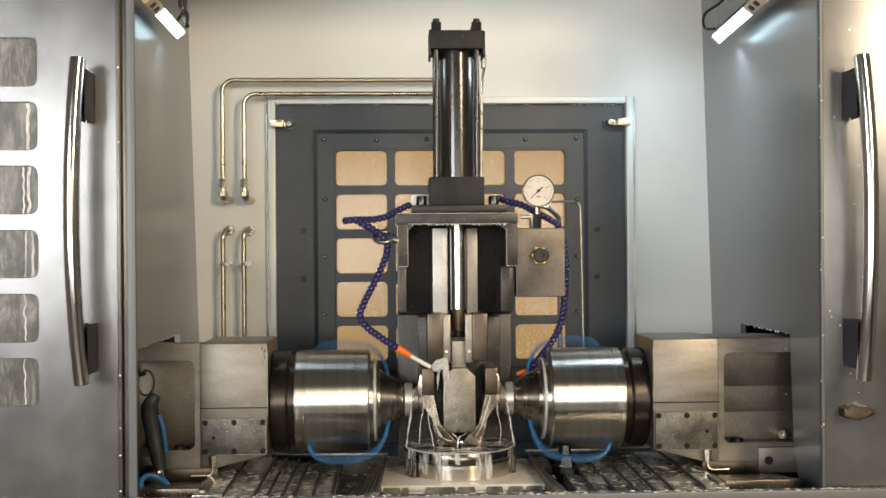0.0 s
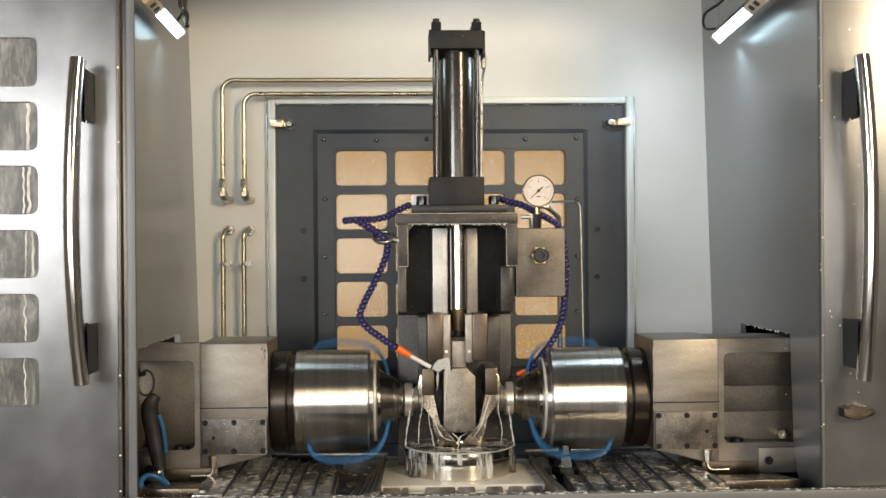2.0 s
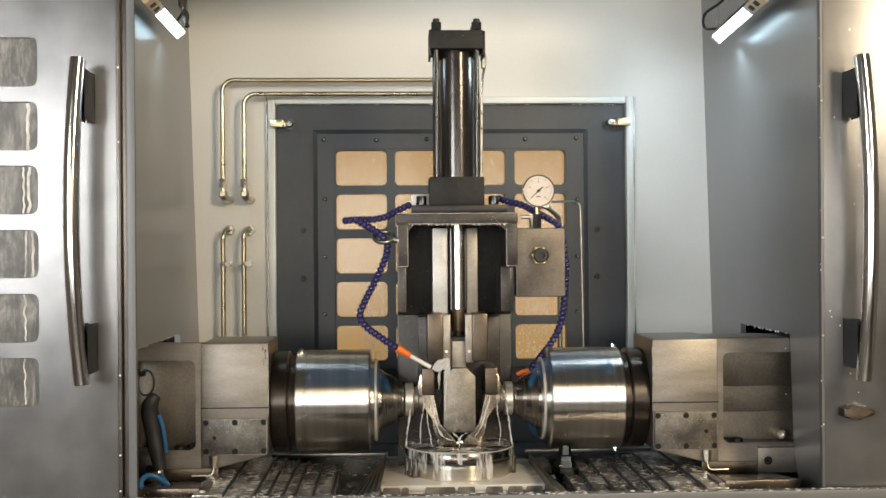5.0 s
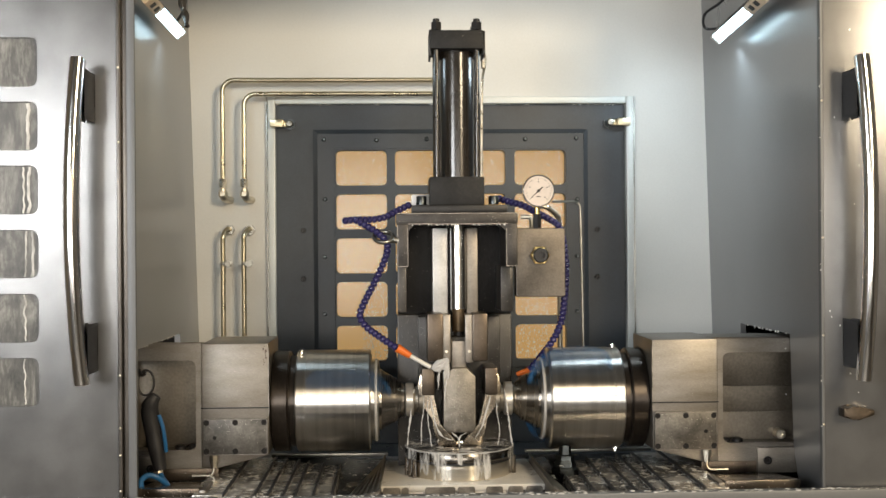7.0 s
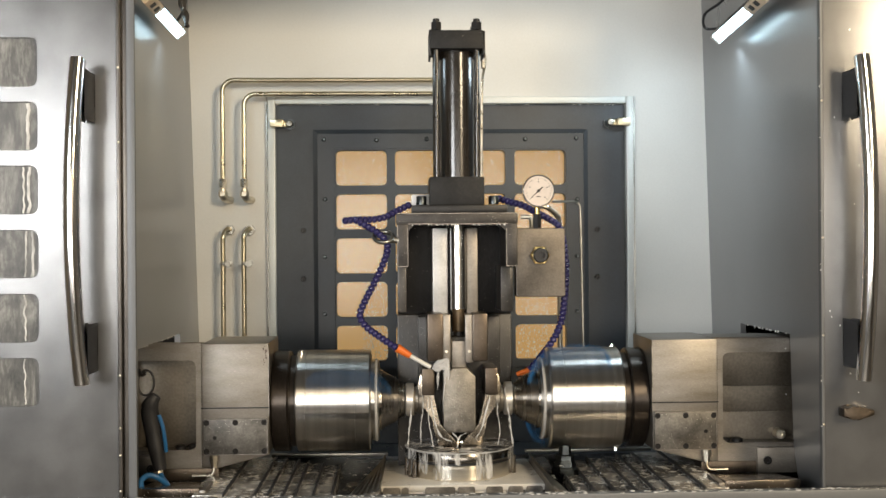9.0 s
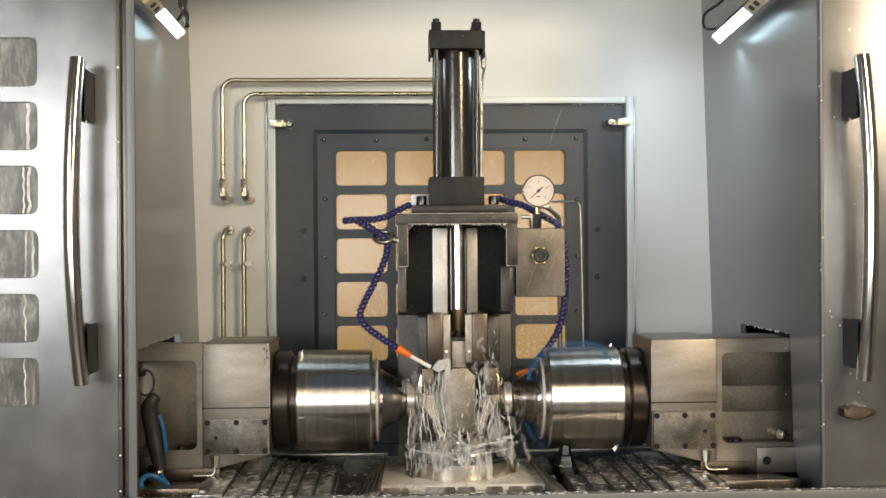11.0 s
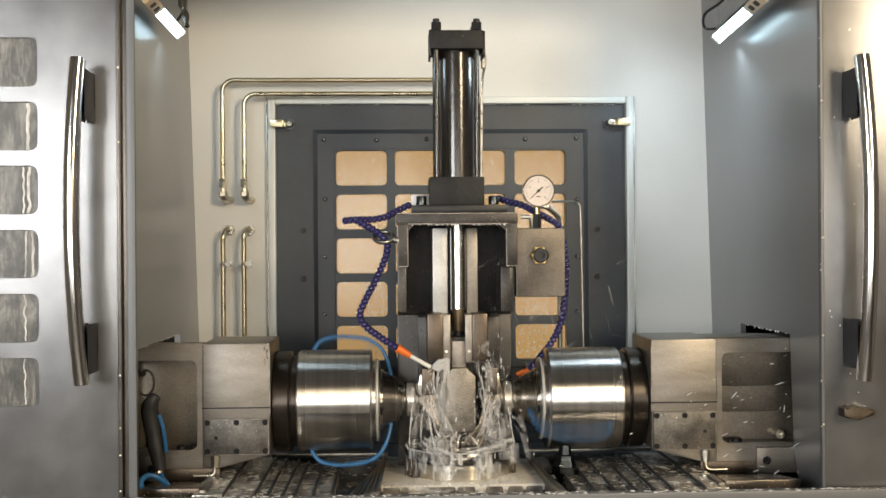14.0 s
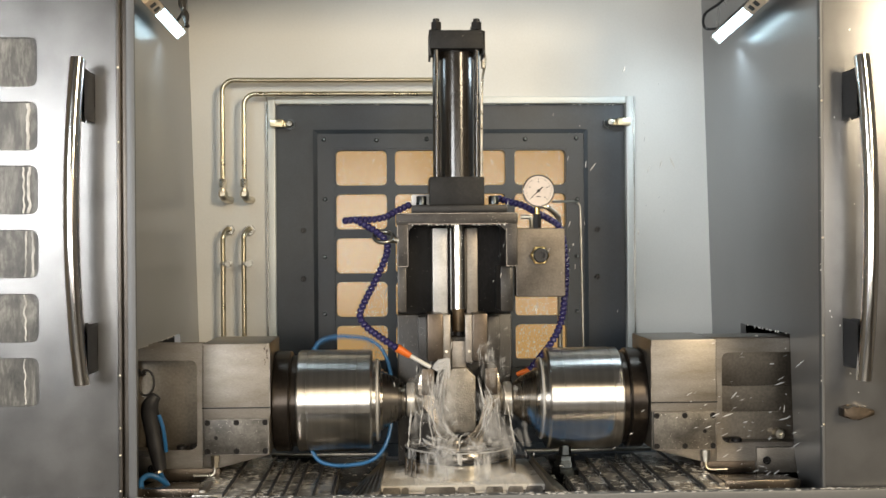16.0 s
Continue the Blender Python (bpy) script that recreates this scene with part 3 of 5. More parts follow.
# ---- rear door hardware ----
for (u, z), s in (((-0.2689, 1.6419), 1), ((0.5156, 1.6436), -1)):
    bm = box(u - 0.024, u + 0.006, 2.699, 2.7145, z - 0.009, z + 0.009, 0.002) if s > 0 else box(u - 0.004, u + 0.026, 2.699, 2.7145, z - 0.009, z + 0.009, 0.002)
    box(u - 0.004, u + 0.02, 2.716, 2.734, z - 0.007, z + 0.007, 0.002, bm) if s > 0 else box(u - 0.022, u + 0.004, 2.716, 2.734, z - 0.007, z + 0.007, 0.002, bm)
    part("cam_latch", bm, M_PIPE, rear, "brass-coloured cam latch")
    part("latch_nut", rod((u + s * 0.019, 2.7345, z), (u + s * 0.019, 2.728, z), 0.0135, 6), M_ZINCDARK, rear, "dark hex nut")
    part("latch_cap", lathe([(0.0, 0.0085), (-0.005, 0.0082), (-0.0075, 0.006), (-0.008, 0.001)], (u + s * 0.019, 2.7155, z), "y", 20), M_ZINCMID, rear)
for (x, _, z) in ((-0.171, 2.72, 1.61), (-0.0493, 2.72, 1.6083), (0.0675, 2.72, 1.6105), (0.2983, 2.72, 1.6097), (0.4176, 2.72, 1.612), (-0.1693, 2.72, 1.4711), (-0.1703, 2.72, 1.3375), (-0.1712, 2.72, 1.2052),
                  (0.4192, 2.72, 1.468), (0.4183, 2.72, 1.3359), (0.4174, 2.72, 1.2065)):
    part("screw", lathe([(0.005, 0.0055), (0.0, 0.005), (-0.002, 0.003)], (x, 2.72, z - 0.004), "y", 10), M_ZINCDARK, rear)
for (x, _, z) in ((-0.2203, 2.73, 1.3956), (-0.221, 2.73, 1.2826), (0.4682, 2.73, 1.3939), (0.4674, 2.73, 1.2825)):
    part("bolt", capscrew((x, 2.7345, z), 0.0065, 0.006), M_BLACK, rear)

# ---- work lamps on the side walls ----


def work_lamp(a, b, w, face, lead):
    """A slim lamp from its bracket end a to its free end b; face is where it shines."""
    a, b = Vector(a), Vector(b)
    at, h = (a + b) / 2, (b - a).length / 2
    ax, face = (b - a).normalized(), Vector(face)
    face = (face - ax * face.dot(ax)).normalized()
    m = Matrix((ax, face.cross(ax), face)).transposed().to_4x4()
    m.translation = at
    lamp = thing("work_lamp", at, "lit slim white work lamp bracketed to the cabin side wall", "lamp", "work lamps")

    def put(bm):
        bmesh.ops.transform(bm, matrix=m, verts=bm.verts)
        return bm
    part("lamp_body", put(box(-h, h, -w - 0.001, w + 0.001, -0.020, 0.002, 0.004)), M_BLACK, lamp, "dark lamp body")
    part("diffuser", put(box(-h + 0.001, h - 0.001, -w, w, 0.0025, 0.011, 0.004)), M_LED, lamp, "glowing cool-white diffuser")
    part("end_cap", put(box(h + 0.0003, h + 0.012, -w - 0.001, w + 0.001, -0.018, 0.011, 0.003)), M_WHITEP, lamp)
    part("bracket", put(box(-h - 0.095, -h - 0.0003, -0.012, 0.012, -0.010, 0.010, 0.004)), M_BRACKET, lamp, "cream bracket with slots")
    # black patches on the bracket paint the dark depth of its slots
    for q in (0.030, 0.062):
        part("slot_patch", put(box(-h - q - 0.008, -h - q + 0.008, -0.007, 0.005, 0.0102, 0.0112, 0)), M_BLACK, lamp)
    for q in range(7):
        part("cooling_fin", put(box(-h + 0.02 + q * 0.025, -h + 0.026 + q * 0.025, -w, w, -0.028, -0.0205, 0.001)), M_BLACK, lamp)
    part("cable", tube(curve(lead, 6), 0.003, 8), M_RUBBER, lamp, "black lamp cable")


pl, pr = Vector((-0.452, 2.41, 1.815)), Vector((0.690, 2.46, 1.815))
work_lamp((-0.445, 2.193, 1.8014), (-0.445, 2.400, 1.7965), 0.0112, (0.62, -0.12, -0.78), [pl, pl + Vector((0.012, 0.02, 0.03)), pl + Vector((0.02, 0.02, 0.07)), pl + Vector((0.03, 0.0, 0.12))])
work_lamp((0.680, 2.2266, 1.8094), (0.680, 2.448, 1.7960), 0.0112, (-0.62, -0.12, -0.78), [pr, pr + Vector((-0.03, 0.02, 0.004)), pr + Vector((-0.036, 0.0, 0.03)), pr + Vector((-0.012, -0.06, 0.05)), pr + Vector((0.0, -0.10, 0.10))])

# ---- spindle heads, one on each side, driven towards the workpiece ----
AXZ = 1.0563


def spindle_head(s, ff, xf, xb, label):
    """s is +1 for the head that reaches to +x. ff: depth of the front face, xf: x of the nose face of the housing, xb: x of its far end."""
    head = thing("spindle_head", (xf, 2.29, 0.9397), label, "spindle head", "spindle heads")
    lo, hi = min(xf, xb), max(xf, xb)
    zt, zb = 1.1777 if s > 0 else 1.177, 0.9586
    xi = xf - s * 0.1243          # inner edge of the solid front block
    x0, x1 = min(xf, xi), max(xf, xi)
    zm = 1.0584 if s > 0 else 1.0591
    # nose block with a cut corner below
    bm = prism([(xf, zt), (xi, zt), (xi, zb - 0.012), (xi + s * 0.03, zb - 0.012), (xf, zb + 0.012)], "y", ff, ff + 0.18, 0.003)
    part("housing", bm, M_HOUSE, head)
    part("worn_edge", box(xf - 0.0012, xf + 0.0006, ff - 0.0006, ff + 0.002, zb + 0.085, zt - 0.012, 0) if s > 0 else box(xf - 0.0006, xf + 0.0012, ff - 0.0006, ff + 0.002, zb + 0.085, zt - 0.012, 0), M_EDGE, head, "edge worn to bare metal")
    if s > 0:
        for q in range(9):
            cx, cz, r = xf - 0.004 - 0.013 * abs(noise.noise(Vector((q * 1.7, 0.3, 4)))), zt - 0.006 - 0.0042 * q, 0.0012 + 0.0026 * abs(noise.noise(Vector((q * 2.3, 5, 1))))
            chip = [(cx + r * (0.7 + 0.5 * noise.noise(Vector((q, a, 7)))) * math.cos(a), cz + 1.5 * r * (0.7 + 0.5 * noise.noise(Vector((a, q, 3)))) * math.sin(a)) for a in (0.2, 1.1, 2.0, 2.9, 3.8, 4.7, 5.6)]
            part("grease_spot", prism(chip, "y", ff - 0.0005, ff + 0.0005), M_GREASE, head, "dark dried grease spot")
    part("joint_strip", box(x0 - 0.0005, x1 + 0.0005, ff - 0.0025, ff + 0.01, zm - 0.0012, zm + 0.0012, 0), M_BLACK, head)
    # rear box with a recess
    bm = bmesh.new()
    xe0, xe1 = (xb, xi - s * 0.0005) if s > 0 else (xi - s * 0.0005, xb)
    xe0, xe1 = min(xe0, xe1), max(xe0, xe1)
    rz0, rz1 = zb + 0.022, zt - (0.031 if s > 0 else 0.026)
    ra, rb = (xe0 + 0.004, xe1 - 0.010) if s > 0 else (xe0 + 0.010, xe1 - 0.004)
    holed(bm, (xe0, xe1, zb - 0.012, zt), (ra, rb, rz0, rz1), 0.012, ff + 0.004, ff + 0.042)
    if s < 0:
        box(xe0, xe1, ff + 0.0425, ff + 0.14, zt - 0.012, zt, 0, bm)
    part("rear_body", bm, M_HOUSE, head)
    # plate and added lid are black to imitate the shaded inside
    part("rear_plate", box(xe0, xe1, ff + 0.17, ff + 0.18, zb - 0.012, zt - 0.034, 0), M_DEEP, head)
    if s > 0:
        part("cavity_shade_lid", box(xe0, xe1, ff + 0.0425, ff + 0.1695, zt - 0.032, zt - 0.026, 0), M_DEEP, head, "added black lid standing in for shade in the open rear")
    steps = (zb - 0.008, zb + 0.075, zb + 0.125, zt - 0.014) if s < 0 else (zb - 0.008, zt - 0.033)
    for k in range(len(steps) - 1):
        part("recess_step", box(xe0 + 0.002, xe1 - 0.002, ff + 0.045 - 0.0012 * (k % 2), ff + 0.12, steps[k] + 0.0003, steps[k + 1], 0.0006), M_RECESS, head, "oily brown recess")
    part("recess_screw", lathe([(0.02, 0.010), (-0.004, 0.010), (-0.006, 0.0085), (-0.006, 0.0045), (0.0, 0.004)], (xe1 - 0.053 if s < 0 else xe0 + 0.05, ff + 0.030, rz0 + 0.012), "y", 18), M_ZINC, head)
    for k in (0.018, 0.042):
        xk = xi - s * k
        part("recess_plug", lathe([(0, 0.010), (0.006, 0.010), (0.008, 0.008)], (xk, ff + 0.02, rz0 - 0.001), "z", 16), M_BLACK, head)
    # cover plate with seven holes
    pz0, pz1 = (0.9727, 1.0386) if s > 0 else (0.9708, 1.042)
    c0, c1 = (xf - s * 0.1201, xf - s * 0.0021)
    c0, c1 = min(c0, c1), max(c0, c1)
    plate = part("cover_plate", box(c0, c1, ff - 0.008, ff - 0.0005, pz0, pz1, 0.0015), M_PLATE, head, "worn bolted cover plate")
    # proud black discs: the dark depth of the holes put into colour
    for fx in (0.05, 0.5, 0.95):
        for fz in (0.10, 0.90):
            part("hole_shade_disc", lathe([(0.001, 0.0054), (-0.0009, 0.0054), (-0.0009, 0.0032), (-0.0006, 0.0030)], (c0 + (c1 - c0) * fx, ff - 0.0075, pz0 + (pz1 - pz0) * fz), "y", 16), M_DEEP, plate)
    part("hole_shade_disc", lathe([(0.001, 0.0036), (-0.0009, 0.0036), (-0.0009, 0.0018), (-0.0006, 0.0016)], (c0 + (c1 - c0) * (0.18 if s > 0 else 0.82), ff - 0.0075, pz0 + (pz1 - pz0) * 0.48), "y", 14), M_DEEP, plate)
    for a, b, z0, z1 in ((c0 + 0.002, c1 - 0.002, pz1 - 0.0012, pz1 + 0.0002), (c0 + 0.002, c1 - 0.002, pz0 - 0.0002, pz0 + 0.0008), (c1 - 0.0012, c1 + 0.0002, pz0 + 0.002, pz1 - 0.002)):
        part("worn_edge", box(a, b, ff - 0.0086, ff - 0.006, z0, z1, 0), M_EDGE, plate, "edge worn to bare metal")
    # lubrication fitting and its bent line
    xg = xi + s * 0.0232
    bm = bmesh.new()
    rod((xg, ff - 0.006, pz0 - 0.001), (xg, ff - 0.006, pz0 - 0.013), 0.0085, 6, bm)
    rod((xg, ff - 0.006, pz0 - 0.013), (xg, ff - 0.006, pz0 - 0.023), 0.0065, 6, bm)
    part("grease_fitting", bm, M_ZINC, head, "zinc lubrication fitting")
    part("grease_line", tube(curve([(xg, ff - 0.006, pz0 - 0.02), (xg, ff - 0.006, pz0 - 0.030), (xg - s * 0.004, ff - 0.006, pz0 - 0.036), (xg - s * 0.012, ff - 0.006, pz0 - 0.0375), (xg - s * 0.040, ff - 0.006, pz0 - 0.0375)], 5), 0.0026, 8), M_ZINC, head, "bright bent lubrication line")
    # foot with clamp block
    part("foot", box(min(xb, xi + s * 0.03), max(xb, xi + s * 0.03), ff + 0.008, ff + 0.16, zb - 0.036, zb - 0.013, 0.002), M_JAW, head, "dark oily foot")
    xw = xi - s * 0.0737
    part("clamp_block", box(min(xw, xb), max(xw, xb), ff - 0.004, ff + 0.007, zb - 0.034, zb + 0.014, 0.002), M_HOUSE, head)
    part("clamp_screw", capscrew((xw - s * 0.018, ff - 0.0045, zb - 0.010), 0.008, 0.005), M_BLACK, head)
    # black flange between housing and rotary head
    c = (xf, 2.29, AXZ)
    S = lambda prof: [(s * a, r) for a, r in prof]
    part("flange", lathe(S([(0.0005, 0.094), (0.003, 0.097), (0.030, 0.097), (0.033, 0.094), (0.033, 0.088), (0.0455, 0.088)]), c, "x", 96), M_DARKFLANGE, head, "dark brown steel flange")
    # rotary head: everything that turns, about its own origin on the axis
    rotor = part("rotary_head", lathe(S([(0.046, 0.080), (0.046, 0.0955), (0.0485, 0.098), (0.064, 0.098), (0.0645, 0.0970), (0.067, 0.0970), (0.0675, 0.0985), (0.158, 0.0985), (0.1583, 0.0977), (0.1595, 0.0977),
                                           (0.160, 0.0985), (0.1845, 0.0985), (0.1875, 0.0955), (0.1875, 0.078), (0.2000, 0.078), (0.203, 0.0750), (0.203, 0.045)]), c, "x", 128), M_TURN, head,
                 "bright turned steel rotary head", at=c)
    part("tool_cone", lathe(S([(0.202, 0.060), (0.208, 0.0590), (0.211, 0.0550), (0.235, 0.0425), (0.238, 0.0400), (0.2515, 0.029), (0.252, 0.02)]), c, "x", 64), M_TOOL, rotor, "dark steel tool cone")
    part("tool_collar", lathe(S([(0.2535, 0.028), (0.2555, 0.0325), (0.2685, 0.0325), (0.2705, 0.030), (0.271, 0.021), (0.285, 0.021), (0.2853, 0.001)]), c, "x", 40), M_RING, rotor, "wet boring tool with collar")
    part("nose_ring", lathe(S([(0.1950, 0.0775), (0.1950, 0.0792), (0.1970, 0.0802), (0.1995, 0.0797), (0.2005, 0.0783), (0.2005, 0.0775)]), c, "x", 96), M_NOSE, rotor, "bright faced nose ring")
    for a in (40, 220):
        q = radians(a)
        part("end_screw", rod((c[0] + s * 0.053, c[1] + 0.097 * math.cos(q), c[2] + 0.097 * math.sin(q)), (c[0] + s * 0.053, c[1] + 0.1045 * math.cos(q), c[2] + 0.1045 * math.sin(q)), 0.004, 8), M_CHROME, rotor)
    for g in (1, -1):
        path = [(0.224, 0.046), (0.216, 0.080), (0.201, 0.106), (0.178, 0.120), (0.150, 0.125), (0.115, 0.126), (0.085, 0.117), (0.070, 0.097)]
        part("coolant_hose", tube(curve([(c[0] + s * a, c[1] + 0.002, c[2] + g * r) for a, r in path], 5), 0.0036, 10), M_BLUE, rotor, "blue coolant hose")
    return head, rotor


head_l, rotor_l = spindle_head(1, 2.18, -0.2444, -0.5122, "brown steel spindle head with a bright turned rotary head and tool")
head_r, rotor_r = spindle_head(-1, 2.18, 0.4767, 0.7819, "brown steel spindle head with bright rotary head beside the side wall")

# ---- clamping fixture ----
fix = thing("clamping_fixture", (0.1164, 2.33, 0.8968), "black hydraulic clamping fixture over the workpiece, wet with coolant", "fixture")
XC = 0.1164
part("column", box(-0.0032, 0.2276, 2.36, 2.44, 0.8829, 1.2185, 0.004), M_BLACKWET, fix, "black column plate")
part("column_upper", box(-0.0021, 0.2266, 2.362, 2.44, 1.2185 + 0.0005, 1.4137, 0.004), M_COLUMN, fix, "wet matt black upper column")
part("top_plate", box(-0.0041, 0.2291, 2.23, 2.36, 1.3973, 1.4188, 0.004), M_FRAMEBLACK, fix, "worn black top plate")
for a, b, a2, b2 in ((-0.003, 0.0196, -0.002, 0.0154), (0.2053, 0.228, 0.1962, 0.2202)):
    part("side_arm", box(a, b, 2.23, 2.36, 1.3164, 1.3983, 0.003), M_FRAMEBLACK, fix)
    part("lower_arm", box(a2, b2, 2.245, 2.36, 1.229, 1.3171, 0.003), M_BLACKWET, fix)
for a, sgn in ((0.0196, 1), (0.2053, -1)):
    z = 1.3973
    part("gusset", prism([(a, z), (a + sgn * 0.012, z), (a, z - 0.012)], "y", 2.232, 2.30), M_FRAMEBLACK, fix)
for x0_, x1_, z0_, z1_ in ((-0.003, 0.2279, 1.4172, 1.4188), (0.0174, 0.2084, 1.3972, 1.3989),
                          (-0.002, -0.0006, 1.3175, 1.3962), (0.0174, 0.0188, 1.3175, 1.3897), (0.2063, 0.2076, 1.3175, 1.3897),
                          (-0.002, 0.0185, 1.3164, 1.3177), (0.2063, 0.2269, 1.3164, 1.3177)):
    part("worn_edge", box(x0_, x1_, 2.2292, 2.2315, z0_, z1_, 0), M_EDGE, fix, "edge worn to bare metal")
part("guide_way", box(0.0668, 0.0969, 2.30, 2.355, 1.2174, 1.391, 0.002), M_WAY, fix, "bright ground guide way")
part("guide_way", box(0.1336, 0.1559, 2.30, 2.355, 1.2174, 1.391, 0.002), M_WAYDULL, fix, "bright ground guide way")
part("guide_back", box(0.0969, 0.1336, 2.33, 2.356, 1.2174, 1.3976, 0.001), M_SPATTER, fix)
part("piston_rod", rod((XC, 2.29, 1.2324), (XC, 2.29, 1.4007), 0.0149, 40), M_ROD, fix, "chromed piston rod")
part("rod_end", lathe([(0, 0.0105), (0.002, 0.0115), (0.04, 0.0118), (0.044, 0.0135), (0.046, 0.0135)], (XC, 2.29, 1.1881), "z", 32), M_BRASSY, fix, "bronze-coloured rod end")
part("rod_neck", rod((XC, 2.29, 1.1693), (XC, 2.29, 1.187), 0.0089, 20), M_BLACK, fix)
for a, b, c, d in ((0.0543, 0.0846, 0.0839, 0.0991), (0.141, 0.1703, 0.1274, 0.1427)):
    part("jaw", box(a, b, 2.24, 2.33, 1.1342, 1.2263, 0.004), M_JAW, fix, "oily brown guide jaw")
    part("jaw_liner", box(c, d, 2.246, 2.32, 1.1311, 1.2236, 0.002), M_WAYDULL, fix, "steel wear strip")
    part("liner_screw", capscrew(((c + d) / 2, 2.2455, 1.1528), 0.003, 0.001), M_ZINC, fix)
part("jaw_back", box(0.0384, 0.202, 2.331, 2.36, 1.0692, 1.2157, 0.003), M_BLACKWET, fix)
part("tongue_crust", box(0.1017, 0.1295, 2.2575, 2.30, 1.1712, 1.1794, 0.003), M_CRUST, fix, "rough dark cast top")
# press block that holds the workpiece down
part("press_neck", box(0.1007, 0.1302, 2.26, 2.31, 1.1049, 1.1782, 0.004), M_WAYDULL, fix, "ground steel press tongue")
xa, xb_, xc_, xd = 0.0846, 0.1019, 0.1301, 0.1464
za, zb_, zc_, zd = 0.9977, 1.0074, 1.1049, 1.1212
part("press_block", prism([(xa + 0.006, za), (xd - 0.006, za), (xd, zb_), (xd, zc_), (xc_, zd), (xb_, zd), (xa, zc_), (xa, zb_)], "y", 2.24, 2.33, 0.003), M_CAST, fix, "rough wet steel press block")

# clamp cylinder above
cyl = thing("hydraulic_cylinder", (XC, 2.29, 1.434), "gloss-black hydraulic cylinder with four tie rods, bolted on the fixture", "hydraulic cylinder")
part("foot_flange", box(0.0261, 0.2095, 2.235, 2.35, 1.4201, 1.4341, 0.002), M_BLACK, cyl)
part("base_block", box(0.0606, 0.1656, 2.235, 2.345, 1.4341, 1.4882, 0.002), M_MATTBLACK, cyl)
part("barrel", rod((XC, 2.29, 1.4882), (XC, 2.29, 1.7497), 0.0343, 64), M_GLOSS, cyl, "gloss-black painted barrel")
part("head_block", box(0.0643, 0.165, 2.235, 2.345, 1.7336, 1.7692, 0.002), M_MATTBLACK, cyl)
part("port_plate", box(0.0618, 0.0661, 2.25, 2.33, 1.7226, 1.7728, 0.001), M_BLACK, cyl)
part("port_plate", box(0.1657, 0.1701, 2.25, 2.33, 1.7247, 1.7707, 0.001), M_BLACK, cyl)
for x in (0.0757, 0.1531):
    for y in (2.25, 2.33):
        part("tie_rod", rod((x, y, 1.4858), (x, y, 1.7383), 0.0054, 20), M_GLOSS, cyl, "gloss-black tie rod")
        bm = rod((x, y, 1.771), (x, y, 1.7862), 0.0109, 6)
        rod((x, y, 1.7862), (x, y, 1.7927), 0.0065, 16, bm)
        part("tie_nut", bm, M_BLACK, cyl, "black hex nut")
for x in (0.045, 0.185):
    bm = lathe([(0, 0.0098), (0.014, 0.0102), (0.0165, 0.0088), (0.0165, 0.005), (0.010, 0.005)], (x, 2.26, 1.4358), "z", 20)
    part("flange_bolt", bm, M_ZINCDARK, cyl, "black socket bolt")
part("bleed_pipe", tube(curve([(0.1711, 2.29, 1.733), (0.1732, 2.29, 1.7186), (0.1709, 2.29, 1.7053), (0.1668, 2.3, 1.6623), (0.1645, 2.3, 1.4931)], 6), 0.0026, 8), M_ZINC, cyl, "thin zinc pipe")
part("bleed_fitting", rod((0.1696, 2.288, 1.7028), (0.1697, 2.288, 1.7183), 0.005, 6), M_ZINC, cyl)
part("bracket", box(0.0259, 0.0632, 2.27, 2.30, 1.4354, 1.4563, 0.001), M_WAY, cyl, "bare steel bracket")

# valve plate with pressure gauge
valve = thing("valve_block", (0.2739, 2.27, 1.2562), "brown steel valve plate with brass hex port on the fixture", "valve block")
part("plate", prism(rounded(0.2268, 0.3221, 1.2562, 1.389, 0.004), "y", 2.25, 2.29, 0.002), M_VALVE, valve)
xv, zv = 0.2725, 1.3367
part("port_nut", lathe([(0, 0.019), (-0.006, 0.019), (-0.008, 0.017)], (xv, 2.2495, zv), "y", 6), M_BRASS, valve, "brass hex nut")
part("port_plug", lathe([(0, 0.0145), (-0.016, 0.0145), (-0.018, 0.0125), (-0.018, 0.007), (-0.010, 0.007), (-0.010, 0.0005)], (xv, 2.244, zv), "y", 24), M_BLACK, valve, "black socket plug")
gauge = thing("pressure_gauge", (0.2695, 2.24, 1.39), "round dial pressure gauge with steel rim on a hex stem", "gauge")
xg, zg, rg = 0.2694, 1.4604, 0.0313
part("stem", rod((xg, 2.26, zg - 0.071), (xg, 2.26, zg - 0.044), 0.0085, 6), M_BLACK, gauge, "black hex stem")
part("stem_neck", rod((xg, 2.26, zg - 0.044), (xg, 2.26, zg - 0.026), 0.0055, 12), M_BRASS, gauge, "brass neck")
part("case", lathe([(0.03, rg * 0.9), (0.002, rg * 0.95), (-0.004, rg), (-0.008, rg * 0.985), (-0.009, rg * 0.92), (-0.005, rg * 0.88)], (xg, 2.24, zg), "y", 64), M_CHROME, gauge, "steel case and rim")
part("dial", lathe([(0, rg * 0.88), (-0.001, rg * 0.88)], (xg, 2.2355, zg), "y", 48), M_DIAL, gauge, "cream dial face")
bm = bmesh.new()
for i in range(41):
    a = radians(225 - 270 * i / 40)
    l = 0.74 if i % 5 else 0.68
    rod((xg + rg * l * math.cos(a), 2.2343, zg + rg * l * math.sin(a)), (xg + rg * 0.8 * math.cos(a), 2.2343, zg + rg * 0.8 * math.sin(a)), 0.00022 if i % 5 else 0.0004, 4, bm)
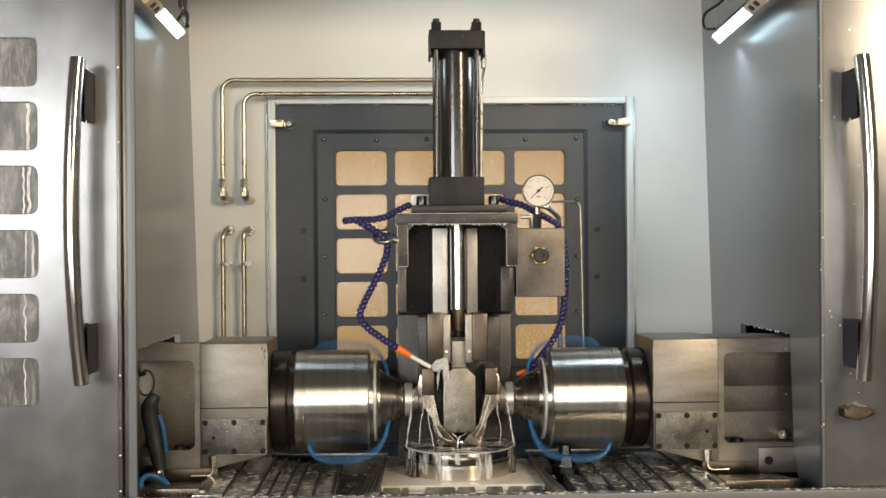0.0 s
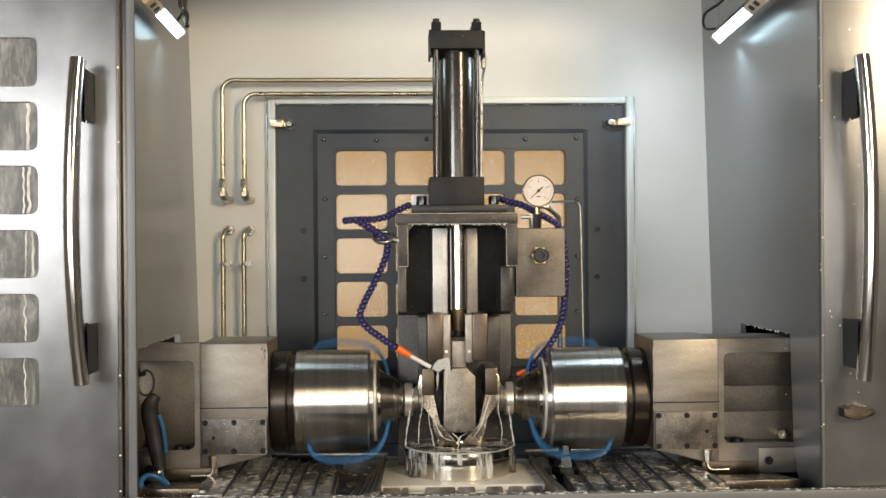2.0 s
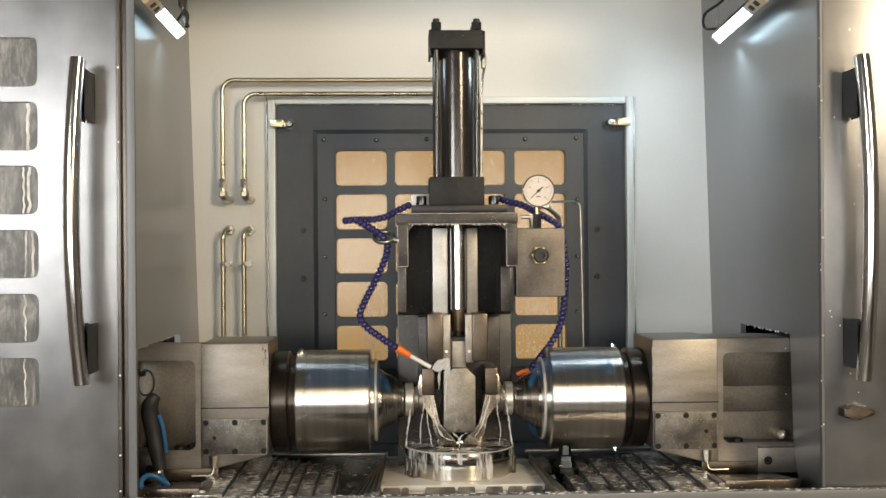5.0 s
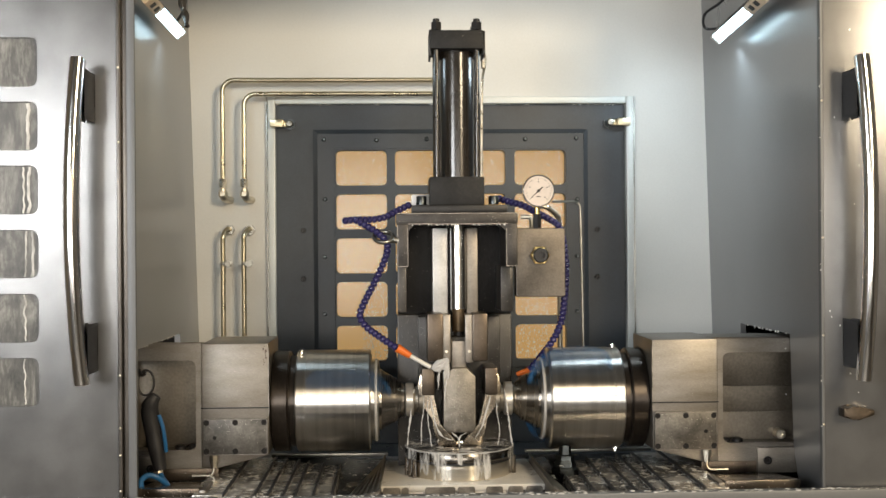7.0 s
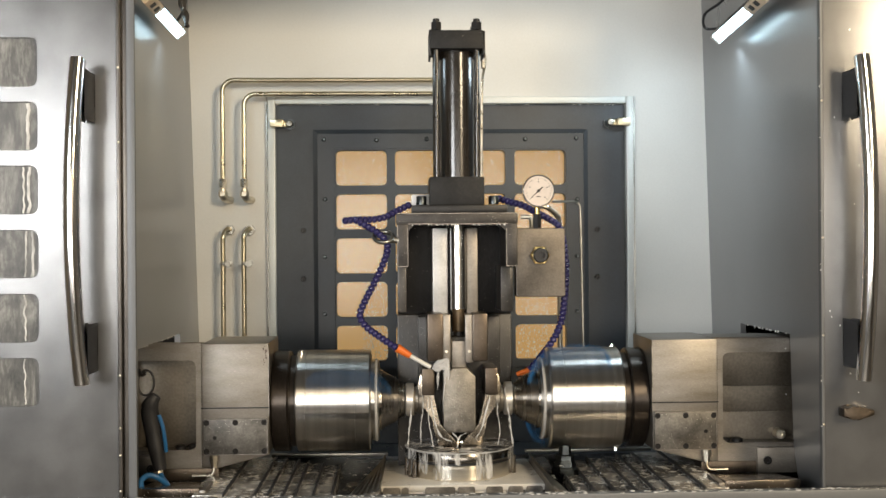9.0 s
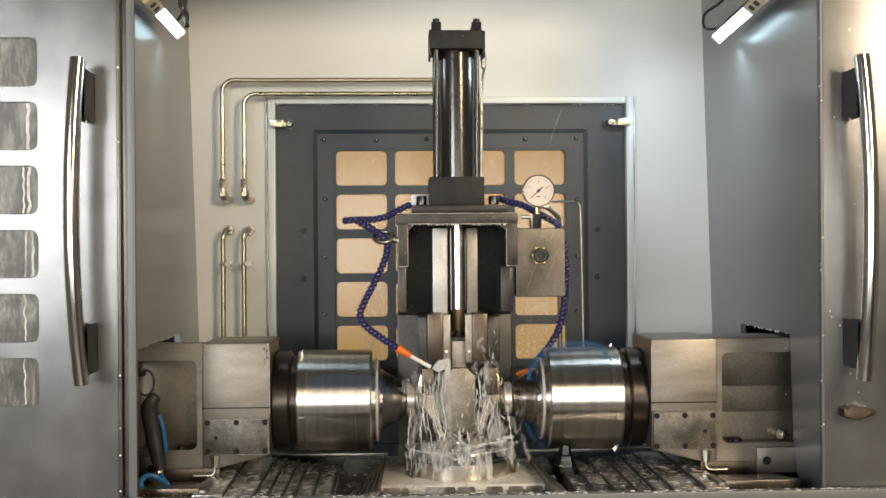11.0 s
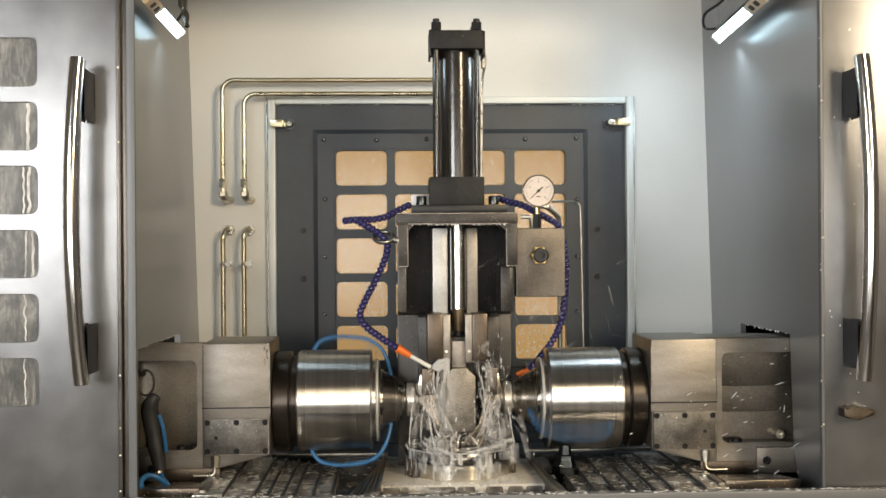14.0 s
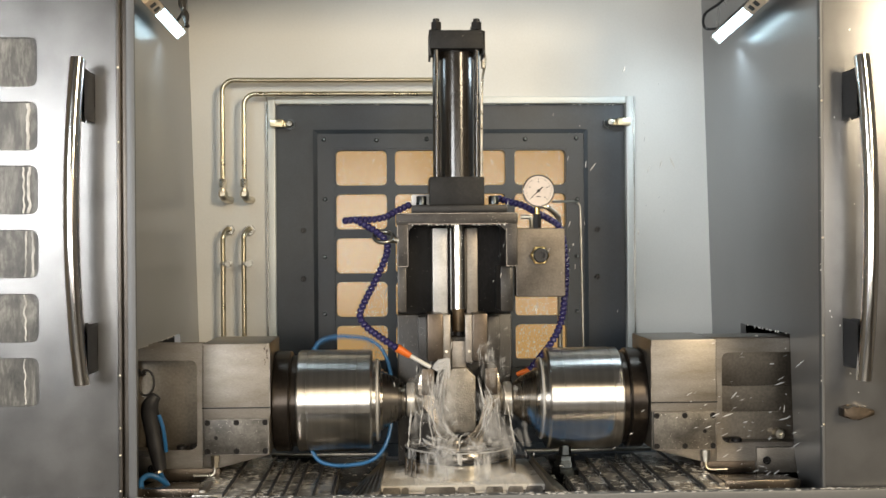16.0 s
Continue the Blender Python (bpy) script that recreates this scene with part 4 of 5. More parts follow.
for i in range(0, 41, 10):
    a = radians(225 - 270 * i / 40)
    x, z = xg + rg * 0.56 * math.cos(a), zg + rg * 0.56 * math.sin(a)
    box(x - 0.0016, x + 0.0016, 2.2341, 2.2344, z - 0.0007, z + 0.0007, 0, bm)
box(xg - 0.004, xg + 0.004, 2.2341, 2.2344, zg - 0.012, zg - 0.0105, 0, bm)
part("dial_marks", bm, M_INK, gauge, "fine black scale marks")
bm = rod((xg + 0.008, 2.2325, zg + 0.007), (xg - 0.0155, 2.2325, zg - 0.0145), 0.0011, 6, None, 0.0003)
rod((xg, 2.2345, zg), (xg, 2.2315, zg), 0.0028, 16, bm)
part("needle", bm, M_INK, gauge, "black needle")
gp = thing("gauge_pipe", (0.4129, 2.62, 1.1201), "thin steel pipe running down behind the valve plate", "pipe")
part("pipe", tube([Vector(p) for p in ((0.3051, 2.3, 1.4422), (0.3412, 2.38, 1.4453), (0.3689, 2.44, 1.4476), (0.3775, 2.45, 1.4456), (0.3823, 2.45, 1.4396), (0.3834, 2.45, 1.4301), (0.3859, 2.45, 1.2778), (0.3883, 2.45, 1.1112))], 0.0024, 8), M_ZINCMID, gp)
tp = thing("return_pipe", (0.3302, 2.4, 1.1399), "zinc-plated pipe bent behind the valve plate", "pipe")
part("pipe", tube(curve([(0.2432, 2.31, 1.4127), (0.2612, 2.31, 1.4104), (0.2644, 2.31, 1.3925), (0.2664, 2.32, 1.3499)], 6), 0.0045, 10), M_ZINC, tp)
part("pipe", tube(curve([(0.2738, 2.32, 1.4331), (0.2941, 2.32, 1.433), (0.3157, 2.33, 1.4174), (0.3237, 2.34, 1.3927), (0.3267, 2.36, 1.2579), (0.3285, 2.38, 1.1185)], 6), 0.0052, 10), M_ZINC, tp)

# ---- jointed coolant hoses ----


def loc_line(name, pts, spacing, r, label):
    """A string of ball-jointed plastic links along pts."""
    h = thing(name, pts[-1], label, "coolant hose", "coolant hoses")
    fine = curve(pts, 30)
    acc, last, beads = 0.0, fine[0], [(fine[0], (fine[1] - fine[0]).normalized())]
    for p in fine[1:]:
        acc += (p - last).length
        if acc >= spacing:
            beads.append((p, (p - last).normalized()))
            acc = 0.0
        last = p
    bm0 = lathe([(-0.0062, r * 0.55), (-0.0050, r * 0.8), (-0.002, r * 0.98), (0.001, r), (0.0024, r * 0.86), (0.0032, r * 0.6), (0.0062, r * 0.5)], (0, 0, 0), "z", 8)
    me = bpy.data.meshes.new("link")
    bmesh.ops.recalc_face_normals(bm0, faces=bm0.faces)
    bm0.to_mesh(me)
    bm0.free()
    me.materials.append(M_HOSE)
    me.shade_smooth()
    for p, d in beads:
        ob = new("link", me)
        ob.parent = h
        ob.matrix_local = Matrix.Translation(p - HOME[h.name]) @ d.to_track_quat("Z", "Y").to_matrix().to_4x4()
    return h, beads[-1]


h1, _ = loc_line("coolant_hose", [Vector(p) for p in ((0.0193, 2.28, 1.4353), (-0.005, 2.27, 1.423), (-0.0268, 2.26, 1.4119), (-0.0539, 2.255, 1.4075), (-0.0809, 2.25, 1.4076), (-0.1025, 2.25, 1.4055))], 0.0088, 0.0072,
                 "violet-blue jointed plastic coolant hose along the fixture top")
h2, tip = loc_line("coolant_hose", [Vector(p) for p in ((-0.0786, 2.245, 1.4053), (-0.0612, 2.24, 1.3953), (-0.0396, 2.235, 1.3821), (-0.0235, 2.225, 1.3647), (-0.0225, 2.22, 1.3411), (-0.0399, 2.215, 1.2985), (-0.0646, 2.21, 1.2509), (-0.0733, 2.21, 1.2243), (-0.0596, 2.21, 1.2029), (-0.028, 2.22, 1.1783), (-0.0035, 2.225, 1.1616))], 0.0088, 0.0072,
                   "violet-blue jointed coolant hose through a ring to an orange nozzle")
part("nozzle", rod((-0.0035, 2.225, 1.1627), (0.0212, 2.228, 1.1471), 0.0085, 16, None, 0.006), M_ORANGE, h2, "orange plastic nozzle")
part("spray_tube", rod((0.019, 2.228, 1.1482), (0.06, 2.236, 1.1243), 0.0042, 12), M_WHITEP, h2, "white plastic spray tube")
h3, _ = loc_line("coolant_hose", [Vector(p) for p in ((0.1991, 2.29, 1.4479), (0.2214, 2.28, 1.4408), (0.2463, 2.275, 1.4327), (0.2724, 2.29, 1.4198), (0.2981, 2.3, 1.4077), (0.3195, 2.31, 1.391), (0.3308, 2.32, 1.3494), (0.3339, 2.32, 1.3044), (0.3294, 2.315, 1.2483), (0.3216, 2.31, 1.2038), (0.3031, 2.3, 1.1677), (0.2842, 2.33, 1.1351), (0.2625, 2.34, 1.1083))], 0.0088, 0.0072,
                 "violet-blue jointed plastic coolant hose behind the valve plate")
part("nozzle", rod((0.2602, 2.34, 1.106), (0.2346, 2.335, 1.0978), 0.0062, 16, None, 0.0042), M_ORANGE, h3, "orange plastic nozzle")
ring = thing("hose_ring", (-0.0053, 2.235, 1.3679), "steel eye bolt that guides the blue hose", "eye bolt")
bm = tube([Vector((-0.0279, 2.235, 1.3734)) + Vector((0.018 * math.cos(radians(a)), 0.016 * math.sin(radians(a)), 0.010 * math.sin(radians(a)))) for a in range(0, 361, 15)], 0.0042, 10)
rod((-0.0106, 2.235, 1.369), (0.0012, 2.235, 1.3668), 0.0065, 12, bm)
part("eye", bm, M_ZINCMID, ring)

# ---- workpiece: a flange yoke on its locating ring ----
ZB = 0.9145
yoke = thing("flange_yoke", (XC, 2.29, ZB + 0.0345), "forged steel flange yoke with two bored ears, wet with coolant", "workpiece")
for s in (-1, 1):
    prof = [(0.050, 0.142), (0.052, 0.118), (0.051, 0.100), (0.045, 0.070), (0.039, 0.045), (0.032, 0.026), (0.018, 0.014), (0.0, 0.011), (0.0, 0.0), (0.042, 0.0), (0.047, 0.010), (0.050, 0.030),
            (0.055, 0.055), (0.064, 0.078), (0.074, 0.087), (0.082, 0.092), (0.083, 0.118), (0.078, 0.142)]
    zb0 = ZB + 0.0532
    part("yoke_arm", prism([(XC + s * x * 0.98, zb0 + z) for x, z in prof], "y", 2.262, 2.318, 0.006), M_YOKE, yoke)
    part("ear_pad", box(XC + s * 0.0487, XC + s * 0.073, 2.245, 2.335, 1.0686, 1.1207, 0.003), M_JAW, yoke, "square machined ear face")
    part("ear_boss", lathe([(s * 0.070, 0.030), (s * 0.078, 0.030), (s * 0.080, 0.027), (s * 0.088, 0.024)], (XC, 2.29, AXZ), "x", 40), M_CAST, yoke)
part("flange", lathe([(0.0345, 0.1045), (0.0365, 0.106), (0.050, 0.106), (0.053, 0.104), (0.053, 0.05)], (XC, 2.29, ZB), "z", 96), M_FLANGE, yoke, "round flange, glossy with coolant")
# flat black patches on the flange paint the shade of its bolt pockets
for a in (25, 65, 115, 155, 215, 245, 295, 325):
    q = radians(a)
    part("pocket_patch", prism([(XC + 0.080 * math.cos(q) + 0.017 * math.cos(k * 0.524), 2.29 + 0.080 * math.sin(q) + 0.012 * math.sin(k * 0.524)) for k in range(12)], "z", ZB + 0.0538, ZB + 0.0543), M_BLACK, yoke, "flat black patch for the shade of a bolt pocket")
seat = thing("locating_ring", (XC, 2.29, ZB), "turned steel locating ring under the workpiece flange", "locating ring")
part("ring_top", lathe([(0.0285, 0.1025), (0.0295, 0.1045), (0.033, 0.1045), (0.0342, 0.103)], (XC, 2.29, ZB), "z", 96), M_BLACK, seat, "dark upper ring")
part("ring_base", lathe([(0.0, 0.101), (0.002, 0.102), (0.027, 0.102), (0.0282, 0.101)], (XC, 2.29, ZB), "z", 96), M_RINGBASE, seat, "bright turned base ring")
for a in (196, 206, 214, 348):
    q = radians(a)
    part("rest_pad", rod((XC + 0.107 * math.cos(q), 2.29 + 0.107 * math.sin(q), ZB), (XC + 0.107 * math.cos(q), 2.29 + 0.107 * math.sin(q), ZB + 0.034), 0.0042, 12), M_WETBROWN, seat)
zp = ZB - 0.0005
pal = thing("pallet", (XC, 2.29, zp - 0.12), "wet steel pallet plate with cut-outs under the fixture", "pallet")
x0, x1 = -0.0352, 0.2689
part("pallet_plate", prism([(x0, 2.16), (x1, 2.16), (x1 - 0.006, 2.42), (x0 + 0.006, 2.42)], "z", zp - 0.012, zp, 0.003), M_PALLET, pal)
part("pallet_body", box(x0 + 0.004, x1 - 0.004, 2.166, 2.42, zp - 0.12, zp - 0.0125, 0.002), M_PALLET, pal)
# darker patches laid on the face: cut-out shade put into colour
for a, b in ((0.012, 0.118), (0.128, 0.168), (0.268, 0.452), (0.466, 0.572), (0.640, 0.742), (0.775, 0.865), (0.885, 0.985)):
    bm = prism(rounded(x0 + (x1 - x0) * a, x0 + (x1 - x0) * b, zp - 0.030, zp - 0.0040, 0.004), "y", 2.1588, 2.168)
    part("front_patch", bm, M_CUT, pal, "flat darker patch standing in for a cut-out")

# ---- lower machine bed ----
zw = 0.9348


def way_cover(edges, label):
    """Telescoping cover: plates that step down from edge to edge, each running front to back."""
    c = thing("way_cover", (edges[0], 2.18, zw - 0.05), label, "way cover", "way covers")
    for i, (a, b) in enumerate(zip(edges, edges[1:])):
        lo, hi = min(a, b), max(a, b)
        t = zw - 0.0035 * i
        bm = box(lo + 0.0004, hi - 0.0004, 2.0, 2.375, t - 0.03, t, 0.0015)
        part("cover_plate", bm, M_WAYCOVER, c)
        part("wiper_lip", box(hi - 0.005 if b > a else lo + 0.0005, hi - 0.0005 if b > a else lo + 0.005, 1.999, 2.376, t - 0.004, t + 0.003, 0.001), M_RUBBER, c, "black wiper lip")


way_cover([-0.3545, -0.2974, -0.2458, -0.2248, -0.1999, -0.1807, -0.1501, -0.1184],
          "dark wet telescoping steel way cover under the spindle head")
way_cover([0.5695, 0.5233, 0.4692, 0.4397, 0.4103, 0.377, 0.3438, 0.3125],
          "dark wet telescoping steel way cover under the spindle head")
for a, b, n in ((-0.4539, -0.3445, 0), (0.5674, 0.7011, 1)):
    rail = thing("base_rail", ((a + b) / 2, 2.10, zw - 0.03), "oily brown steel base rail with a wet top", "rail", "base rails")
    part("rail", prism([(2.02, zw - 0.03), (2.16, zw - 0.03), (2.16, 0.9269), (2.02, 0.9425)], "x", a, b, 0.002), M_WETBROWN, rail)
    part("end_block", box(a - 0.012 if n else b + 0.0005, a - 0.0005 if n else b + 0.012, 2.018, 2.10, zw - 0.028, 0.9395, 0.002), M_HOUSE, rail)
# ribbed slides at both sides of the pallet
for near, far, n in (((-0.037, -0.094), (-0.030, -0.040), 0), ((0.271, 0.301), (0.264, 0.273), 1)):
    sl = thing("chip_slide", ((near[0] + near[1]) / 2, 2.2, zw - 0.05), "ribbed steel chip slide beside the pallet, wet with coolant", "chip slide", "chip slides")
    za_, zb2 = 0.930, 0.914
    at = lambda f, y: near[0] + (near[1] - near[0]) * f + (far[0] + (far[1] - far[0]) * f - near[0] - (near[1] - near[0]) * f) * (y - 2.04) / 0.34
    for k in range(6):
        f = k / 5
        z = za_ + (zb2 - za_) * f
        bm = tube([(at(f, y), y, z + 0.001 * noise.noise(Vector((y * 30, k, n)))) for y in (2.04, 2.09, 2.14, 2.19, 2.24, 2.29, 2.34, 2.38)], 0.0026, 6)
        part("slide_rib", bm, M_ZINCMID, sl)
    bm = bmesh.new()
    v = [bm.verts.new(p) for z in (0.0, -0.03) for p in ((at(0, 2.04), 2.04, za_ - 0.001 + z), (at(1, 2.04), 2.04, zb2 - 0.001 + z), (at(1, 2.38), 2.38, zb2 - 0.001 + z), (at(0, 2.38), 2.38, za_ - 0.001 + z))]
    for q in ((0, 1, 2, 3), (7, 6, 5, 4), (0, 4, 5, 1), (1, 5, 6, 2), (2, 6, 7, 3), (3, 7, 4, 0)):
        bm.faces.new([v[k] for k in q])
    part("slide_base", bm, M_WAYDULL, sl)
# added plates, dark to stand in for the shaded gap by each slide
for a, b in ((-0.1175, -0.035), (0.268, 0.3115)):
    solo("gap_plate", box(a, b, 2.03, 2.50, 0.868, 0.9035, 0.003), M_GAPPLATE, "dark wet plate added to fill the gap beside the chip slide", "apron", kind="structure")
solo("rear_rail", box(-0.2754, -0.0261, 2.52, 2.54, 0.9049, 0.9122, 0.001), M_ZINCMID, "thin bright steel rail behind the spindle heads", "rail", "rear rails")
solo("rear_rail", box(0.2717, 0.5449, 2.52, 2.54, 0.9086, 0.9147, 0.001), M_ZINCMID, "thin bright steel rail behind the spindle heads", "rail", "rear rails")
solo("rear_bed", box(-0.4935, 0.7361, 2.5405, 2.70, 0.70, 0.9014, 0.003), M_SLATEDARK, "dark machine bed behind the spindle heads", "bed", kind="structure")
# hose coupling on the bed
cp = thing("pipe_coupling", (0.3187, 2.25, 0.8908), "wet zinc pipe coupling on the dark machine bed", "coupling")
xk, zk = 0.319, 0.9181
part("coupling_nut", lathe([(-0.022, 0.016), (-0.004, 0.026), (0.006, 0.026), (0.010, 0.022), (0.014, 0.022), (0.022, 0.018), (0.032, 0.018), (0.034, 0.012), (0.052, 0.011)], (xk, 2.25, zk), "z", 6), M_ZINCDARK, cp)
part("side_port", rod((xk - 0.042, 2.25, zk - 0.012), (xk + 0.042, 2.25, zk - 0.012), 0.010, 8), M_ZINCDARK, cp)
part("stub", rod((xk, 2.25, zk - 0.06), (xk, 2.25, zk - 0.018), 0.010, 16), M_ZINCDARK, cp)

# ---- air gun hung by the opening ----
gun = thing("air_gun", (-0.43, 2.12, 0.9545), "black air blow gun with blue trigger and coiled blue hose", "air gun")
part("grip", tube(curve([(-0.43, 2.12, 0.9565), (-0.4358, 2.12, 0.9891), (-0.4425, 2.12, 1.0298), (-0.4473, 2.115, 1.063), (-0.4431, 2.11, 1.0798), (-0.435, 2.11, 1.0919)], 6),
     [0.0085 + 0.0078 * math.sin(math.pi * min(1, (k + 4) / 36)) for k in range(31)], 14), M_RUBBER, gun, "black rubber grip")
part("hang_ring", tube([Vector((-0.4529, 2.11, 1.1143)) + Vector((0.0145 * math.cos(radians(a)), 0.004 * math.sin(radians(a)), 0.022 * math.sin(radians(a)))) for a in range(0, 361, 15)], 0.0022, 8), M_BLACK, gun, "black wire hanging ring")
part("trigger", tube(curve([(-0.4307, 2.112, 1.0561), (-0.423, 2.108, 1.0364), (-0.4192, 2.108, 1.0111), (-0.4181, 2.112, 0.9902)], 6), 0.0036, 8), M_BLUE, gun, "blue trigger lever")
part("swivel", rod((-0.4347, 2.119, 0.9669), (-0.4308, 2.119, 0.9465), 0.007, 8), M_ZINC, gun, "zinc swivel fitting")
part("air_hose", tube(curve([(-0.4306, 2.118, 0.9508), (-0.4211, 2.105, 0.941), (-0.4131, 2.095, 0.9349), (-0.4269, 2.085, 0.9491), (-0.4436, 2.08, 0.9543), (-0.4545, 2.075, 0.9455), (-0.4496, 2.07, 0.9305), (-0.429, 2.07, 0.9203), (-0.4093, 2.075, 0.917), (-0.3965, 2.08, 0.9117), (-0.3866, 2.09, 0.8934)], 8), 0.0048, 10), M_BLUE, gun, "blue air hose")
part("hook", tube(curve([(-0.4626, 2.1, 1.1387), (-0.4627, 2.105, 1.1331), (-0.4588, 2.11, 1.1285), (-0.4528, 2.11, 1.1325)], 4), 0.003, 8), M_BLACK, gun)

# ---- coolant ----
random.seed(7)


def ribbon(pts, r, ragged=0.8, bm=None, grain=120.0):
    """A running string of coolant, uneven in width and thinner from front to back."""
    line = curve(pts, 9)
    n = len(line)
    line = [p + Vector((random.gauss(0, 0.0003), 0, random.gauss(0, 0.0004))) for p in line]
    rs = [max(0.0004, r * (0.7 + ragged * noise.noise(p * grain)) * min(1.0, 0.25 + 3.0 * (1 - abs(2 * i / (n - 1) - 1)))) for i, p in enumerate(line)]
    bm = tube(line, rs, 8, bm)
    return bm


def strand(name, pts, r, label, group):
    ob = part(name, ribbon(pts, r), M_WATER, None, "", True, pts[0])
    return tagged(ob, label, "coolant", group)


STREAMS = []
for path, r in (([(0.0287, 2.265, 1.0802), (0.0231, 2.262, 1.062), (0.0206, 2.26, 1.0241), (0.016, 2.26, 0.9914), (0.0148, 2.262, 0.9671)], 0.0026),
                ([(0.045, 2.262, 1.0738), (0.0459, 2.26, 1.0457), (0.0401, 2.258, 1.0111), (0.0388, 2.258, 0.974)], 0.0018),
                ([(0.06, 2.25, 1.0686), (0.0641, 2.25, 1.0359), (0.0704, 2.25, 1.0075), (0.081, 2.245, 0.9886), (0.1003, 2.242, 0.9813)], 0.0028),
                ([(0.0545, 2.252, 1.064), (0.0553, 2.25, 1.0251), (0.0615, 2.246, 0.9931), (0.0655, 2.24, 0.9702)], 0.0015),
                ([(0.1755, 2.25, 1.0672), (0.1665, 2.25, 1.0368), (0.1574, 2.248, 1.0078), (0.1417, 2.244, 0.9815)], 0.0030),
                ([(0.2029, 2.262, 1.0785), (0.208, 2.26, 1.0524), (0.2141, 2.258, 1.0165), (0.2183, 2.258, 0.9891), (0.2226, 2.258, 0.9672)], 0.0026),
                ([(0.1918, 2.262, 1.071), (0.1892, 2.26, 1.0384), (0.1954, 2.258, 1.0004), (0.1917, 2.256, 0.9701)], 0.0015),
                ([(0.1003, 2.238, 0.9982), (0.1066, 2.236, 0.993), (0.1118, 2.232, 0.9871), (0.1124, 2.224, 0.9744)], 0.0030),
                ([(0.1285, 2.238, 0.9978), (0.1196, 2.236, 0.9939), (0.114, 2.232, 0.9881), (0.1112, 2.222, 0.9726)], 0.0028),
                ([(0.0831, 2.246, 1.1339), (0.0785, 2.24, 1.1216), (0.0752, 2.242, 1.1106), (0.073, 2.246, 1.0798)], 0.0040),
                ([(0.0907, 2.246, 1.1317), (0.0958, 2.24, 1.1236), (0.0923, 2.236, 1.1132), (0.0867, 2.236, 1.0808), (0.0842, 2.236, 1.0376)], 0.0022)):
    STREAMS.append(strand("coolant_stream", [Vector(p) for p in path], r * 0.8, "milky coolant running down the workpiece", "coolant streams"))
# wet films that run over flange, ring and pallet
SHEETS = []


def film_on_ring(a0, a1, r, top, low, ragged):
    """A film hugging the round flange and ring, with a ragged lower edge; angles in degrees from +x."""
    bm = bmesh.new()
    n, rows = max(6, int((a1 - a0) / 1.5)), 9
    grid = []
    for i in range(n + 1):
        a = radians(a0 + (a1 - a0) * i / n)
        bottom = low + ragged * abs(noise.noise(Vector((a * 9, r * 50, 1.7))))
        col = []
        for k in range(rows + 1):
            z = top + (bottom - top) * k / rows
            q = r + 0.0009 * noise.noise(Vector((a * 40, z * 60, 3)))
            col.append(bm.verts.new((XC + q * math.cos(a), 2.29 + q * math.sin(a), z)))
        grid.append(col)
    for A_, B_ in zip(grid, grid[1:]):
        for k in range(rows):
            bm.faces.new((A_[k], A_[k + 1], B_[k + 1], B_[k]))
    ob = part("coolant_run", bm, M_SHEET, None, "", True, (XC, 2.29, ZB))
    SHEETS.append(tagged(ob, "thin milky coolant film running down the flange edge", "coolant", "coolant runs"))


for a0, a1, low, ragged in ((238, 256, ZB + 0.001, 0.008), (283, 302, ZB + 0.001, 0.012), (196, 218, ZB + 0.002, 0.022), (222, 234, ZB + 0.010, 0.03), (262, 270, ZB + 0.030, 0.02), (328, 346, ZB + 0.002, 0.03)):
    film_on_ring(a0, a1, 0.1078, ZB + 0.0535, low, ragged)
# foam rim round the flange, and the burst where the spray tube hits the press block
bm = bmesh.new()
rim = []
for a in range(0, 360, 4):
    q = radians(a)
    rim.append(Vector((XC + 0.1045 * math.cos(q), 2.29 + 0.1045 * math.sin(q), ZB + 0.0515)))
rim.append(rim[0])
tube(rim, [0.0016 * (0.9 + 1.1 * noise.noise(p * 60)) + 0.0006 for p in rim], 6, bm)
part("coolant_film", bm, M_WATER, yoke, "milky coolant standing along the flange rim")
bm = bmesh.new()
ra, rb = [], []
for a in range(0, 360, 3):
    q = radians(a)
    w = 0.100 + 0.003 * noise.noise(Vector((3 * math.cos(q), 3 * math.sin(q), 2)))
    ra.append(bm.verts.new((XC + 0.045 * math.cos(q), 2.29 + 0.045 * math.sin(q), ZB + 0.0536)))
    rb.append(bm.verts.new((XC + w * math.cos(q), 2.29 + w * math.sin(q), ZB + 0.0534)))
for i in range(len(ra)):
    k = (i + 1) % len(ra)
    bm.faces.new((ra[i], ra[k], rb[k], rb[i]))
part("coolant_film", bm, M_PUDDLE, yoke, "milky coolant film on the flange")
jet = thing("coolant_jet", (0.0741, 2.24, 1.1216), "white coolant bursting from the spray tube on the press block", "coolant")
for k in range(7):
    a, b = Vector((0.0622, 2.238, 1.122)), Vector((0.0988, 2.232, 1.1286))
    p = [a, a.lerp(b, 0.4) + Vector((0, -0.004, random.uniform(-0.006, 0.012))), a.lerp(b, 0.85) + Vector((0, 0, random.uniform(-0.010, 0.012))), b + Vector((random.uniform(-0.016, 0.0), 0.002, random.uniform(-0.028, -0.006)))]
    part("spout", ribbon(p, random.uniform(0.003, 0.006), 0.5, None, 60.0), M_RUN, jet)
STREAMS.append(jet)

